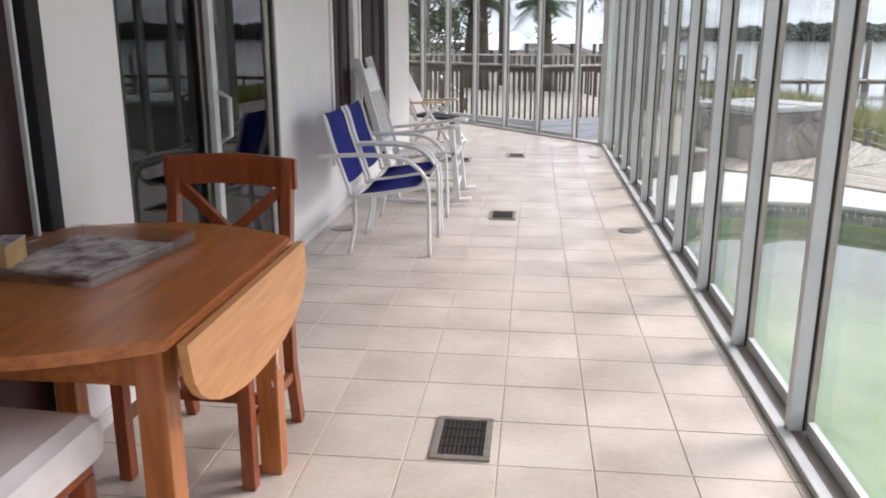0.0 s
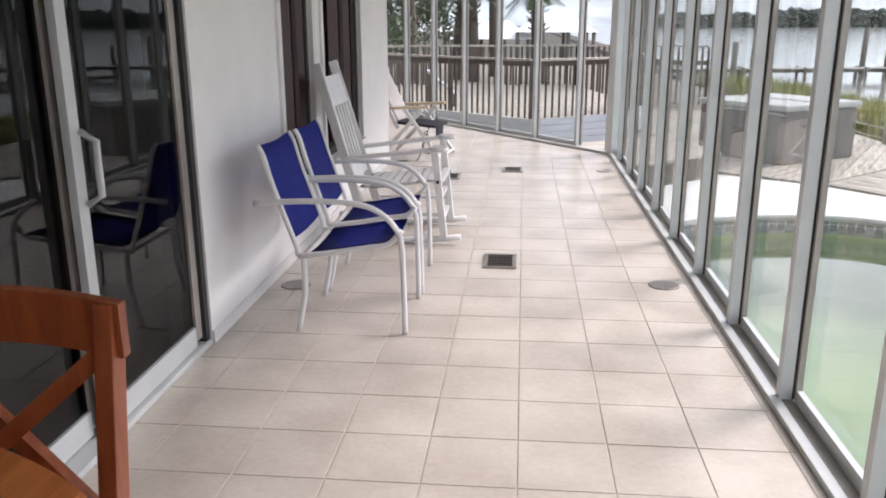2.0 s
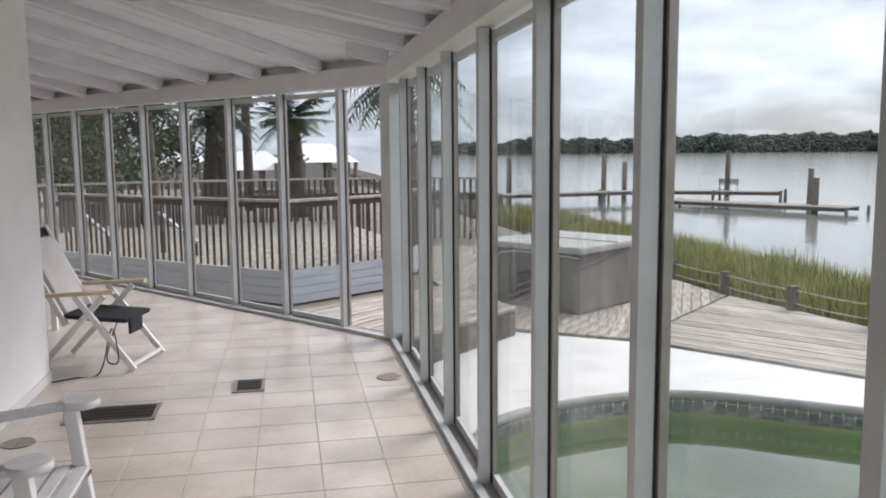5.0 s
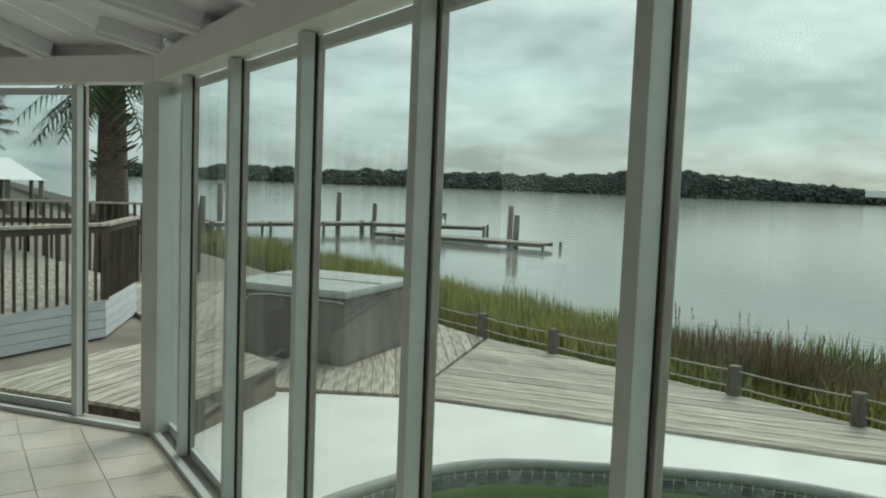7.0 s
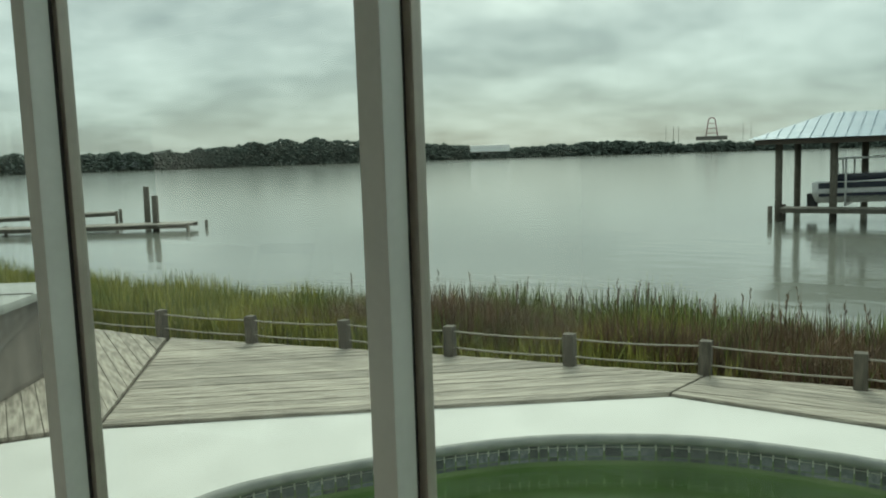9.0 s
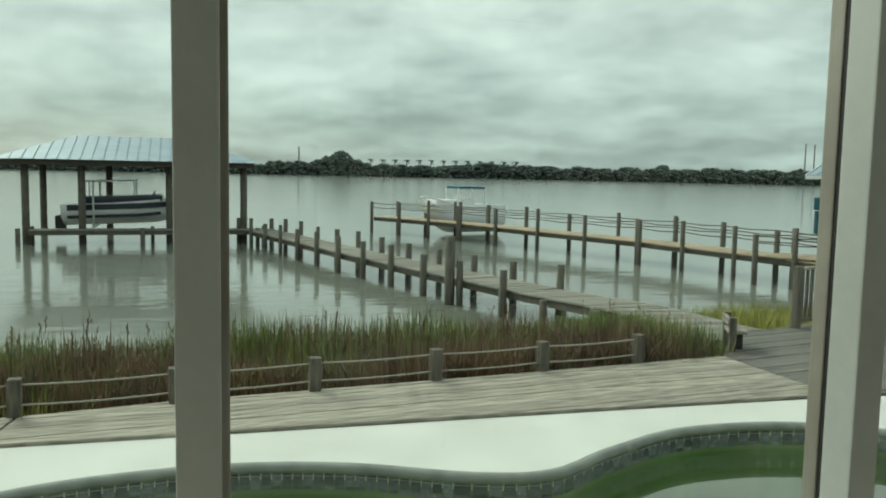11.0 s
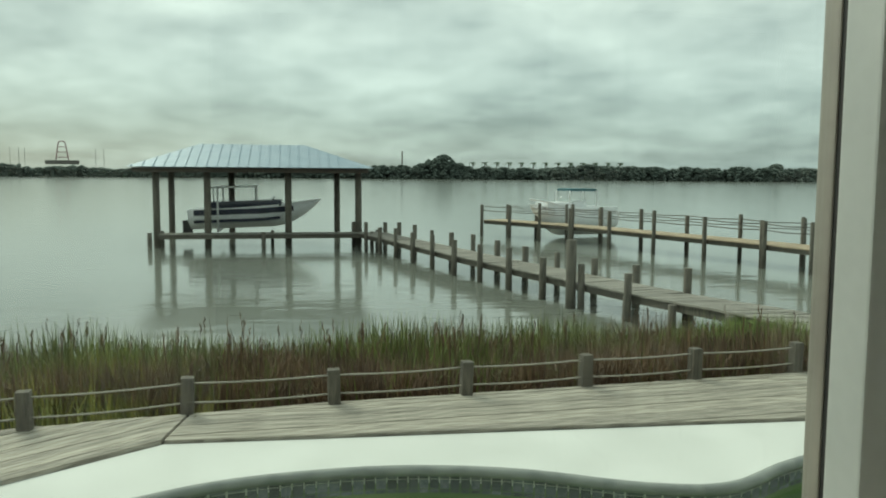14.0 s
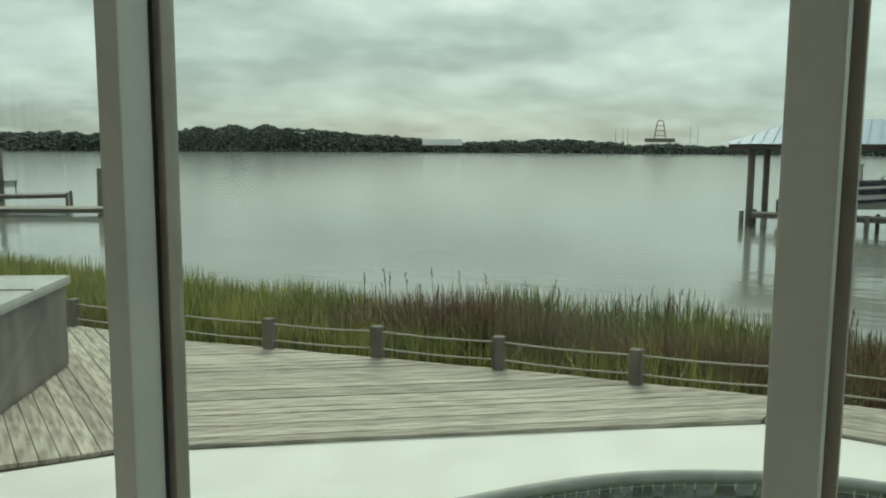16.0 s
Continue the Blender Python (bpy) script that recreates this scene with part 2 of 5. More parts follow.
M_cream = mat("cream_stucco", (0.72, 0.69, 0.55), (0.58, 0.56, 0.45), 2, 0.8, bump=0.3)
# distance haze is mixed into this paler, greyer leaf colour
M_tree = mat("hazy_far_foliage", (0.15, 0.175, 0.155), (0.11, 0.135, 0.12), 0.06, 1.0, bump=0, spec=0.0, vary=0.14, island=True, world_space=True)
M_palm = mat("palm_leaf", (0.06, 0.10, 0.035), (0.035, 0.065, 0.022), 3, 0.6, vary=0.3, island=True, bump=0)
M_bark = mat("palm_bark", (0.13, 0.105, 0.08), (0.06, 0.05, 0.04), 9, 0.95, bump=0.6, stretch=(1, 1, 3))
M_chrome = mat("brushed_steel", (0.6, 0.6, 0.6), (0.5, 0.5, 0.5), 20, 0.3, 1.0, bump=0)
M_ride = mat("faded_ride_steel", (0.40, 0.24, 0.25), (0.33, 0.20, 0.21), 2, 0.6)
M_card = mat("tan_cardboard", (0.55, 0.36, 0.17), (0.45, 0.29, 0.13), 12, 0.9)
M_paper = mat("printed_paper", (0.60, 0.56, 0.54), (0.12, 0.08, 0.08), 14, 0.7, bump=0, fine=90)


# ---- mesh helpers ----
def box(bm, c, s, rz=0.0, rx=0.0, ry=0.0, bev=0.0):
    m = pose(*c, rx, ry, rz) @ Matrix.Diagonal((*s, 1))
    r = bmesh.ops.create_cube(bm, size=1.0, matrix=m)
    if bev:
        edges = list({e for v in r["verts"] for e in v.link_edges})
        bmesh.ops.bevel(bm, geom=edges, offset=bev, segments=2, affect="EDGES", profile=0.7)
    return bm


def beam(bm, a, b, w, h, bev=0.0):
    """A bar from a to b, w wide across, h high."""
    a, b = Vector(a), Vector(b)
    d = b - a
    q = d.to_track_quat("Y", "Z").to_matrix().to_4x4()
    m = Matrix.Translation((a + b) / 2) @ q @ Matrix.Diagonal((w, d.length, h, 1))
    r = bmesh.ops.create_cube(bm, size=1.0, matrix=m)
    if bev:
        edges = list({e for v in r["verts"] for e in v.link_edges})
        bmesh.ops.bevel(bm, geom=edges, offset=bev, segments=2, affect="EDGES", profile=0.7)
    return bm


def tube(bm, pts, r, seg=8, r2=None, smooth_n=0):
    """A round bar along a path, tapering from r to r2."""
    pts = [Vector(p) for p in pts]
    if smooth_n:
        out = []
        for i in range(len(pts) - 1):
            p0, p1, p2, p3 = pts[max(i - 1, 0)], pts[i], pts[i + 1], pts[min(i + 2, len(pts) - 1)]
            for k in range(smooth_n):
                t = k / smooth_n
                out.append(0.5 * ((2 * p1) + (p2 - p0) * t + (2 * p0 - 5 * p1 + 4 * p2 - p3) * t * t + (3 * p1 - p0 - 3 * p2 + p3) * t ** 3))
        pts = out + [pts[-1]]
    rings = []
    r2 = r if r2 is None else r2
    for i, p in enumerate(pts):
        d = (pts[min(i + 1, len(pts) - 1)] - pts[max(i - 1, 0)]).normalized()
        side = d.cross(Vector((0, 0, 1)) if abs(d.z) < 0.9 else Vector((0, 1, 0))).normalized()
        up = side.cross(d)
        rr = r + (r2 - r) * i / max(len(pts) - 1, 1)
        rings.append([bm.verts.new(p + rr * (math.cos(a) * side + math.sin(a) * up)) for a in (2 * math.pi * k / seg for k in range(seg))])
    for a, b in zip(rings, rings[1:]):
        for k in range(seg):
            bm.faces.new((a[k], a[(k + 1) % seg], b[(k + 1) % seg], b[k])).smooth = True
    bm.faces.new(rings[0][::-1])
    bm.faces.new(rings[-1])
    return bm


def prism(bm, poly, z0, z1):
    """A flat polygon given thickness."""
    lo, hi = [bm.verts.new((x, y, z0)) for x, y in poly], [bm.verts.new((x, y, z1)) for x, y in poly]
    n = len(poly)
    bm.faces.new(hi)
    bm.faces.new(lo[::-1])
    for i in range(n):
        bm.faces.new((lo[i], lo[(i + 1) % n], hi[(i + 1) % n], hi[i]))
    return bm


def mesh_of(name, bm, material):
    bmesh.ops.recalc_face_normals(bm, faces=bm.faces)
    me = bpy.data.meshes.new(name)
    bm.to_mesh(me)
    bm.free()
    me.materials.append(material)
    return me


def part(name, bm, material, parent, label=""):
    ob = new(name, mesh_of(name, bm, material))
    ob.parent = parent
    return tagged(ob, label)


def solid(name, bm, material, label="", category="", group="", kind=""):
    return tagged(new(name, mesh_of(name, bm, material)), label, category, group, kind)


def thing(name, at, label, category, group="", kind="", rz=0.0):
    ob = new(name)
    ob.empty_display_size = 0.1
    ob.matrix_world = pose(*at, 0, 0, rz)
    return tagged(ob, label, category, group, kind)


def B():
    return bmesh.new()


def clip(poly, nx, ny, d):
    """The part of a convex polygon where nx x + ny y <= d."""
    out = []
    for i, p in enumerate(poly):
        q = poly[(i + 1) % len(poly)]
        a, b = nx * p[0] + ny * p[1] - d, nx * q[0] + ny * q[1] - d
        if a <= 0:
            out.append(p)
        if (a < 0 < b) or (b < 0 < a):
            t = a / (a - b)
            out.append((p[0] + (q[0] - p[0]) * t, p[1] + (q[1] - p[1]) * t))
    return out


def planks(parent, poly, angle, width, z, material, gap=0.008, thick=0.035, uneven=0.004):
    """Boards laid over a convex polygon, each a piece of its own, running at that angle (degrees from x)."""
    c, s = math.cos(radians(angle)), math.sin(radians(angle))
    across = [-s * x + c * y for x, y in poly]
    k = math.floor(min(across) / width)
    while k * width < max(across):
        p = clip(clip(poly, -s, c, (k + 1) * width - gap), s, -c, -k * width)
        if len(p) > 2:
            cx, cy = sum(q[0] for q in p) / len(p), sum(q[1] for q in p) / len(p)
            top = z + random.uniform(-uneven, uneven)
            local = [((x - cx) * s - (y - cy) * c, (x - cx) * c + (y - cy) * s) for x, y in p]
            bm = prism(B(), local, -thick, 0)
            ob = part("plank", bm, material, parent)
            ob.matrix_basis = pose(cx, cy, top, 0, 0, angle - 90)
        k += 1


# ---- the sunroom shell ----
WX = -2.35            # face of the house wall
CY = 11.11            # corner of the two glass walls
FD = Vector((-0.628, 0.778, 0))   # direction of the far glass wall
FN = Vector((0.778, 0.628, 0))    # its outward normal
HEAD = 2.0
END = 10.5            # end of the house wall

solid("floor_slab", prism(B(), [(WX - 0.2, -3), (0.12, -3), (0.12, CY + 0.05), (-7.2, 20.2), (-9, 20.2), (-9, END), (WX - 0.2, END)], -1.0, -0.003), M_grout,
      "grouted concrete slab under the tiles", "floor", kind="structure")
floor = thing("floor", (0, 0, 0), "beige square ceramic floor tiles with pale joints", "floor", kind="structure")

# house wall with two door openings and two window openings: segments between y positions, with z ranges
house = thing("wall_house", (WX, 0, 0), "white stucco house wall with trimmed openings", "wall", kind="structure")
H_TOP = 2.95
OPEN = [(0.9, 3.13, 0.0, 2.1), (3.58, 5.42, 0.0, 2.1), (6.72, 7.42, 0.44, 2.12), (7.72, 9.03, 0.46, 2.12)]
ys = -3.0
for y0, y1, z0, z1 in OPEN:
    part("wall_panel", box(B(), (-0.1, (ys + y0) / 2, H_TOP / 2), (0.2, y0 - ys, H_TOP)), M_wall, house)
    part("lintel", box(B(), (-0.1, (y0 + y1) / 2, (z1 + H_TOP) / 2), (0.198, y1 - y0, H_TOP - z1)), M_wall, house)
    if z0 > 0:
        part("apron", box(B(), (-0.1, (y0 + y1) / 2, z0 / 2), (0.198, y1 - y0, z0)), M_wall, house)
    ys = y1
part("wall_panel", box(B(), (-0.1, (ys + END) / 2, H_TOP / 2), (0.2, END - ys, H_TOP)), M_wall, house)
part("wall_return", box(B(), (-3.4, END - 0.1, H_TOP / 2), (6.4, 0.198, H_TOP)), M_wall, house)
solid("wall_back", box(B(), (-1.1, -3.05, 1.4), (3.4, 0.1, 2.8)), M_wall, "plain white end wall", "wall", kind="structure")
solid("wall_far_end", box(B(), (-8.9, 15.4, 1.4), (0.1, 10, 2.8)), M_wall, "plain white end wall", "wall", kind="structure")
# added room behind the openings; its shade is painted as near-black surfaces
solid("dark_room", box(B(), (-4.4, 3.6, 1.2), (0.1, 13.6, 3.2)), M_dark, "near-black wall standing in for the shaded room behind the openings", "wall", kind="structure")
solid("dark_room_floor", box(B(), (-3.48, 3.6, -0.05), (1.84, 13.6, 0.08)), M_dark, "near-black floor with the room's shade in its colour", "floor", kind="structure")
solid("dark_room_ceiling", box(B(), (-3.48, 3.6, 2.72), (1.84, 13.6, 0.08)), M_dark, "near-black ceiling with the room's shade in its colour", "ceiling", kind="structure")
solid("dark_room_end", box(B(), (-3.48, -3.0, 1.3), (1.84, 0.1, 2.8)), M_dark, "near-black end wall with the room's shade in its colour", "wall", kind="structure")
solid("dark_room_partition", box(B(), (-3.48, 10.2, 1.3), (1.84, 0.1, 2.8)), M_dark, "near-black end wall with the room's shade in its colour", "wall", kind="structure")


def opening_trim(y0, y1, z0, z1, name):
    t = thing(name, (WX, 0, 0), "white painted casing round an opening in the wall", "trim", kind="structure")
    part("jamb", box(B(), (0.004, y0 - 0.03, (z0 + z1) / 2), (0.03, 0.06, z1 - z0 + 0.1), bev=0.006), M_trim, t)
    part("jamb", box(B(), (0.004, y1 + 0.03, (z0 + z1) / 2), (0.03, 0.06, z1 - z0 + 0.1), bev=0.006), M_trim, t)
    part("head", box(B(), (0.014, (y0 + y1) / 2, z1 + 0.03), (0.052, y1 - y0 - 0.004, 0.06), bev=0.006), M_trim, t)
    if z0 > 0:
        part("sill", box(B(), (0.02, (y0 + y1) / 2, z0 - 0.02), (0.07, y1 - y0 - 0.004, 0.04), bev=0.008), M_trim, t)


for i, (y0, y1, z0, z1) in enumerate(OPEN[2:]):
    opening_trim(y0, y1, z0, z1, "trim_window_%d" % (i + 1))

# dark sliding door of the house
slider = thing("door_1", (WX, 0, 0), "dark tinted sliding glass door in a grey aluminium frame", "sliding door", kind="structure")
y0, y1 = 3.58, 5.42
part("threshold", box(B(), (-0.07, (y0 + y1) / 2, 0.012), (0.14, y1 - y0 - 0.004, 0.026), bev=0.004), M_alu, slider)
part("frame_jamb", box(B(), (-0.06, y1 - 0.022, 1.05), (0.1, 0.04, 2.05)), M_gasket, slider)
part("frame_jamb", box(B(), (-0.06, y0 + 0.022, 1.05), (0.1, 0.04, 2.05)), M_gasket, slider)
part("frame_head", box(B(), (-0.06, (y0 + y1) / 2, 2.07), (0.1, y1 - y0 - 0.1, 0.05)), M_gasket, slider)
for a, b, dx in ((y0 + 0.05, 4.56, -0.09), (4.5, y1 - 0.05, -0.04)):
    leaf = part("leaf_stile", box(B(), (dx, a + 0.03, 1.04), (0.03, 0.06, 1.98), bev=0.004), M_alu, slider)
    part("leaf_stile", box(B(), (dx, b - 0.03, 1.04), (0.03, 0.06, 1.98), bev=0.004), M_alu_sash, slider)
    part("leaf_rail", box(B(), (dx, (a + b) / 2, 0.075), (0.03, b - a - 0.124, 0.09)), M_alu, slider)
    pane = part("pane", box(B(), (dx, (a + b) / 2, 1.05), (0.006, b - a - 0.122, 1.86)), M_dglass, slider, "dark tinted pane")
h = B()
tube(h, [(-0.02, 4.55, 0.84), (0.03, 4.55, 0.87), (0.03, 4.55, 1.05), (-0.02, 4.55, 1.08)], 0.012, 8)
part("handle", h, M_alu, slider, "brushed aluminium pull handle")

# near doorway with dark red leaves, and red-brown folding shutters in the windows
door2 = thing("door_2", (WX, 0, 0), "dark red-brown timber door leaves in a dark opening", "door", kind="structure")
for k, yc in enumerate((1.2, 1.72, 2.24, 2.8)):
    part("leaf", box(B(), (-0.06, yc, 1.05), (0.045, 0.46, 2.06), bev=0.006), M_red, door2)
part("jamb", box(B(), (-0.04, 3.09, 1.05), (0.09, 0.07, 2.08), bev=0.004), M_dark, door2)
part("track", box(B(), (-0.01, 3.0, 1.05), (0.016, 0.014, 2.06)), M_alu, door2)
for i, (y0, y1, z0, z1) in enumerate(OPEN[2:]):
    w = thing("window_%d" % (i + 1), (WX, 0, 0), "dark window with folded red-brown timber shutters", "window", kind="structure")
    part("frame", box(B(), (-0.07, y0 + 0.03, (z0 + z1) / 2), (0.1, 0.055, z1 - z0 - 0.01)), M_gasket, w)
    part("frame", box(B(), (-0.07, y1 - 0.03, (z0 + z1) / 2), (0.1, 0.055, z1 - z0 - 0.01)), M_gasket, w)
    part("frame", box(B(), (-0.07, (y0 + y1) / 2, z0 + 0.03), (0.1, y1 - y0 - 0.12, 0.055)), M_gasket, w)
    part("frame", box(B(), (-0.07, (y0 + y1) / 2, z1 - 0.03), (0.1, y1 - y0 - 0.12, 0.055)), M_gasket, w)
    part("pane", box(B(), (-0.11, (y0 + y1) / 2, (z0 + z1) / 2), (0.006, y1 - y0 - 0.12, z1 - z0 - 0.12)), M_dglass, w)
    n = 3 if y1 - y0 < 1 else 4
    for k in range(n):
        yc = y0 + (0.38 + 0.62 * (k + 0.5) / n) * (y1 - y0) - 0.03
        part("shutter", box(B(), (-0.06 + 0.014 * (k % 2), yc, (z0 + z1) / 2), (0.028, 0.36 * (y1 - y0) / n, z1 - z0 - 0.12), rz=28 * (1 if k % 2 else -1), bev=0.004), M_red, w)
base = thing("baseboard", (WX, 0, 0), "thin white skirting along the house wall", "baseboard", kind="structure")
for a, b in ((5.42, 10.5), (3.13, 3.58)):
    part("skirting", box(B(), (0.006, (a + b) / 2, 0.03), (0.012, b - a, 0.06)), M_trim, base)


# ---- glass walls ----
def glass_wall(name, org, d, n_out, length, posts, label):
    """Posts, sill, header and sliding panes along d from org; posts are distances along it of their far edges."""
    w = thing(name, (0, 0, 0), label, "glass wall", kind="structure")
    rz = math.degrees(math.atan2(d.y, d.x)) - 90

    def at(s, off, z):
        p = org + d * s + n_out * off
        return (p.x, p.y, z)
    sgn = 1 if d.cross(Vector((0, 0, 1))).dot(n_out) > 0 else -1
    part("sill", box(B(), at(length / 2, 0.02, 0.012), (0.04, length, 0.03), rz, bev=0.004), M_alu, w)
    part("sill_track", box(B(), at(length / 2, 0.085, 0.006), (0.088, length, 0.02), rz), M_alu_sash, w)
    part("header", box(B(), at(length / 2, 0.06, HEAD + 0.075), (0.14, length, 0.15), rz, bev=0.004), M_trim, w)
    for i, s in enumerate(posts):
        part("post", box(B(), at(s + 0.043, 0.056, HEAD / 2 + 0.01), (0.048, 0.042, HEAD - 0.03), rz, bev=0.003), M_alu, w)
        part("post_strip", box(B(), at(s + 0.043, 0.084, HEAD / 2 + 0.01), (0.012, 0.036, HEAD - 0.03), rz), M_gasket, w)
        part("sash_stile", box(B(), at(s + 0.037, 0.101, HEAD / 2 + 0.01), (0.024, 0.052, HEAD - 0.04), rz, bev=0.003), M_alu_sash, w)
        nxt = posts[i + 1] if i + 1 < len(posts) else length
        a, b = s + 0.066, nxt + 0.006
        if b - a > 0.1:
            part("sash_rail", box(B(), at((a + b) / 2, 0.101, 0.045), (0.024, b - a, 0.05), rz), M_alu, w)
            part("sash_rail", box(B(), at((a + b) / 2, 0.101, HEAD - 0.04), (0.024, b - a, 0.04), rz), M_alu, w)
            pane = part("pane", box(B(), at((a + b) / 2, 0.101, HEAD / 2), (0.006, b - a + 0.01, HEAD - 0.12), rz), M_glass, w)
            pane.visible_shadow = False
    return w


side_posts = [5.79 - 0.8 * 11 + 0.8 * k + 3.0 for k in range(18)]
glass_wall("wall_glass_east", Vector((0, -3, 0)), Vector((0, 1, 0)), Vector((1, 0, 0)), CY + 3, side_posts, "long wall of glass panes between grey aluminium posts")
glass_wall("wall_glass_north", Vector((0, CY, 0)), FD, FN, 11.6, [0.55 + 0.768 * k for k in range(14)], "angled wall of glass panes between pale aluminium posts")
solid("corner_post", box(B(), (0.06, CY + 0.05, 1.05), (0.16, 0.16, 2.1), 20, bev=0.006), M_alu, "grey aluminium corner post where the glass walls meet", "post", kind="structure")

# sloped ceiling: boards and rafters rise from both glass walls and meet in a hip
SL = 0.2


def ceil_z(d):
    return 2.16 + SL * d


cb = B()
for k in range(57):
    y = -3 + 0.25 * k
    xl = max(-2.5, -2.83 * (CY - y - 0.125))
    beam(cb, (xl, y + 0.125, ceil_z(-xl) + 0.08), (0.12, y + 0.125, ceil_z(-0.12) + 0.08), 0.24, 0.02)
for k in range(18):
    y = -2.6 + 0.8 * k
    xl = max(-2.5, -2.83 * (CY - y))
    if xl < -0.3:
        beam(cb, (xl, y, ceil_z(-xl) + 0.03), (0.0, y, ceil_z(0) + 0.03), 0.15, 0.08, 0.006)
        beam(cb, (xl, y, ceil_z(-xl) - 0.02), (0.0, y, ceil_z(0) - 0.02), 0.06, 0.02)
for k in range(46):
    s = 0.125 + 0.25 * k
    L = min(3.9, 2.83 * s + 0.15)
    p = Vector((0, CY, 0)) + FD * s
    q = p - FN * L
    p2 = p + FN * 0.12
    beam(cb, (q.x, q.y, ceil_z(L) + 0.082), (p2.x, p2.y, ceil_z(-0.12) + 0.082), 0.24, 0.02)
for k in range(1, 15):
    s = 0.8 * k
    L = min(3.9, 2.83 * s)
    p = Vector((0, CY, 0)) + FD * s
    q = p - FN * L
    beam(cb, (q.x, q.y, ceil_z(L) + 0.03), (p.x, p.y, ceil_z(0) + 0.03), 0.15, 0.08, 0.006)
    beam(cb, (q.x, q.y, ceil_z(L) - 0.02), (p.x, p.y, ceil_z(0) - 0.02), 0.06, 0.02)
box(cb, (-5.6, 13.5, 3.05), (6.8, 7.0, 0.02))
solid("ceiling", cb, M_ceil, "white painted sloping rafters and boards", "ceiling", kind="structure")
# unseen flat slab, added to keep light from entering above the boards
solid("unseen_roof_cover", prism(B(), [(-2.6, -3.1), (0.2, -3.1), (0.2, CY), (-8.0, 21.2), (-9, 21.2), (-9, 10.3), (-2.6, 10.3)], 3.2, 3.25), M_whiteroof, "unseen flat cover that blocks sky light above the sunroom", "roof", kind="structure")
# the header's upper fascia closes the gap below the boards
solid("fascia_east", box(B(), (0.1, 4.05, 2.22), (0.05, 14.1, 0.16)), M_trim, "white fascia board above the panes", "trim", kind="structure")
solid("fascia_north", beam(B(), (0.08, CY + 0.06, 2.24), (-7.2, 20.14, 2.24), 0.05, 0.2), M_trim, "white fascia board above the angled panes", "trim", kind="structure")

# ---- outside: ground, water, pool ----
gx = [-900, -60, -9.2, 7.75, 8.0, 12.5, 15, 900]
gz = [-1.1, -1.1, -2.05, -2.05, -1.65, -2.1, -3.0, -3.2]
gb = B()
rows_ = [[gb.verts.new((x, y, z)) for x, z in zip(gx, gz)] for y in (-900, 24, 60, 900)]
for a, b in zip(rows_, rows_[1:]):
    for k in range(len(gx) - 1):
        gb.faces.new((a[k], a[k + 1], b[k + 1], b[k]))
solid("ground", gb, M_mud, "dark marshy ground sloping down to the water", "ground", kind="structure")
wb = B()
v = [wb.verts.new(q) for q in ((11.5, -900, -2.2), (900, -900, -2.2), (900, 900, -2.2), (11.5, 900, -2.2))]
wb.faces.new(v)
solid("water", wb, M_lake, "calm grey-green open water with faint ripples", "water", kind="structure")
solid("yard_ground", prism(B(), [(-40, 16.0), (-2.0, 13.4), (0.3, 11.3), (1.9, 14.9), (6.0, 24), (4.2, 60), (-40, 60)], -1.06, -0.9), M_sand, "pale sandy yard ground", "ground", kind="structure")


def spline(pts, n):
    out = []
    m = len(pts)
    for i in range(m):
        p0, p1, p2, p3 = (Vector(pts[(i + j) % m]) for j in (-1, 0, 1, 2))
        for k in range(n):
            t = k / n
            out.append(0.5 * ((2 * p1) + (p2 - p0) * t + (2 * p0 - 5 * p1 + 4 * p2 - p3) * t * t + (3 * p1 - p0 - 3 * p2 + p3) * t ** 3))
    return out


POOL = [(0.55, 10.4), (0.85, 11.4), (1.66, 11.85), (2.85, 11.95), (3.9, 11.35), (4.77, 10.63), (5.28, 9.86), (5.56, 9.1), (5.62, 8.02), (5.4, 7.05), (4.95, 6.14), (4.85, 5.5),
        (5.21, 4.76), (5.52, 3.76), (5.3, 2.51), (4.26, 1.26), (3.0, 0.8), (1.6, 1.0), (0.8, 2.0), (0.55, 4.0), (0.5, 7.5)]
pool_line = spline(POOL, 6)
CZ = -0.86
EDGE = [(0.13, -8), (4.6, -8), (5.74, -0.91), (6.07, 1.77), (6.28, 5.3), (6.44, 8.59), (6.51, 9.84), (4.85, 12.1), (3.34, 13.96), (1.95, 14.9), (0.6, 13.3), (0.13, 11.5)]
bm = B()
ev = [bm.verts.new((x, y, CZ)) for x, y in EDGE]
pv = [bm.verts.new((q.x, q.y, CZ)) for q in pool_line]
es = [bm.edges.new((ev[i], ev[(i + 1) % len(ev)])) for i in range(len(ev))] + [bm.edges.new((pv[i], pv[(i + 1) % len(pv)])) for i in range(len(pv))]
bmesh.ops.triangle_fill(bm, use_beauty=True, edges=es)
for f in bm.faces:
    f.normal_update()
    if f.normal.z < 0:
        f.normal_flip()
ext = bmesh.ops.extrude_face_region(bm, geom=list(bm.faces))
bmesh.ops.translate(bm, vec=(0, 0, -0.12), verts=[g for g in ext["geom"] if isinstance(g, bmesh.types.BMVert)])
solid("pavement", bm, M_conc, "white painted concrete apron round the pool", "pool apron", kind="structure")
pool = thing("swimming_pool", (0, 0, CZ), "kidney-shaped pool with green water and a tile band", "pool", kind="structure")
n = len(pool_line)
norm = []
for i in range(n):
    d = (pool_line[(i + 1) % n] - pool_line[i - 1]).normalized()
    norm.append(Vector((-d.y, d.x)))
cen = sum(pool_line, Vector((0, 0))) / n
flip = 1 if sum(norm[i].dot(pool_line[i] - cen) for i in range(n)) > 0 else -1
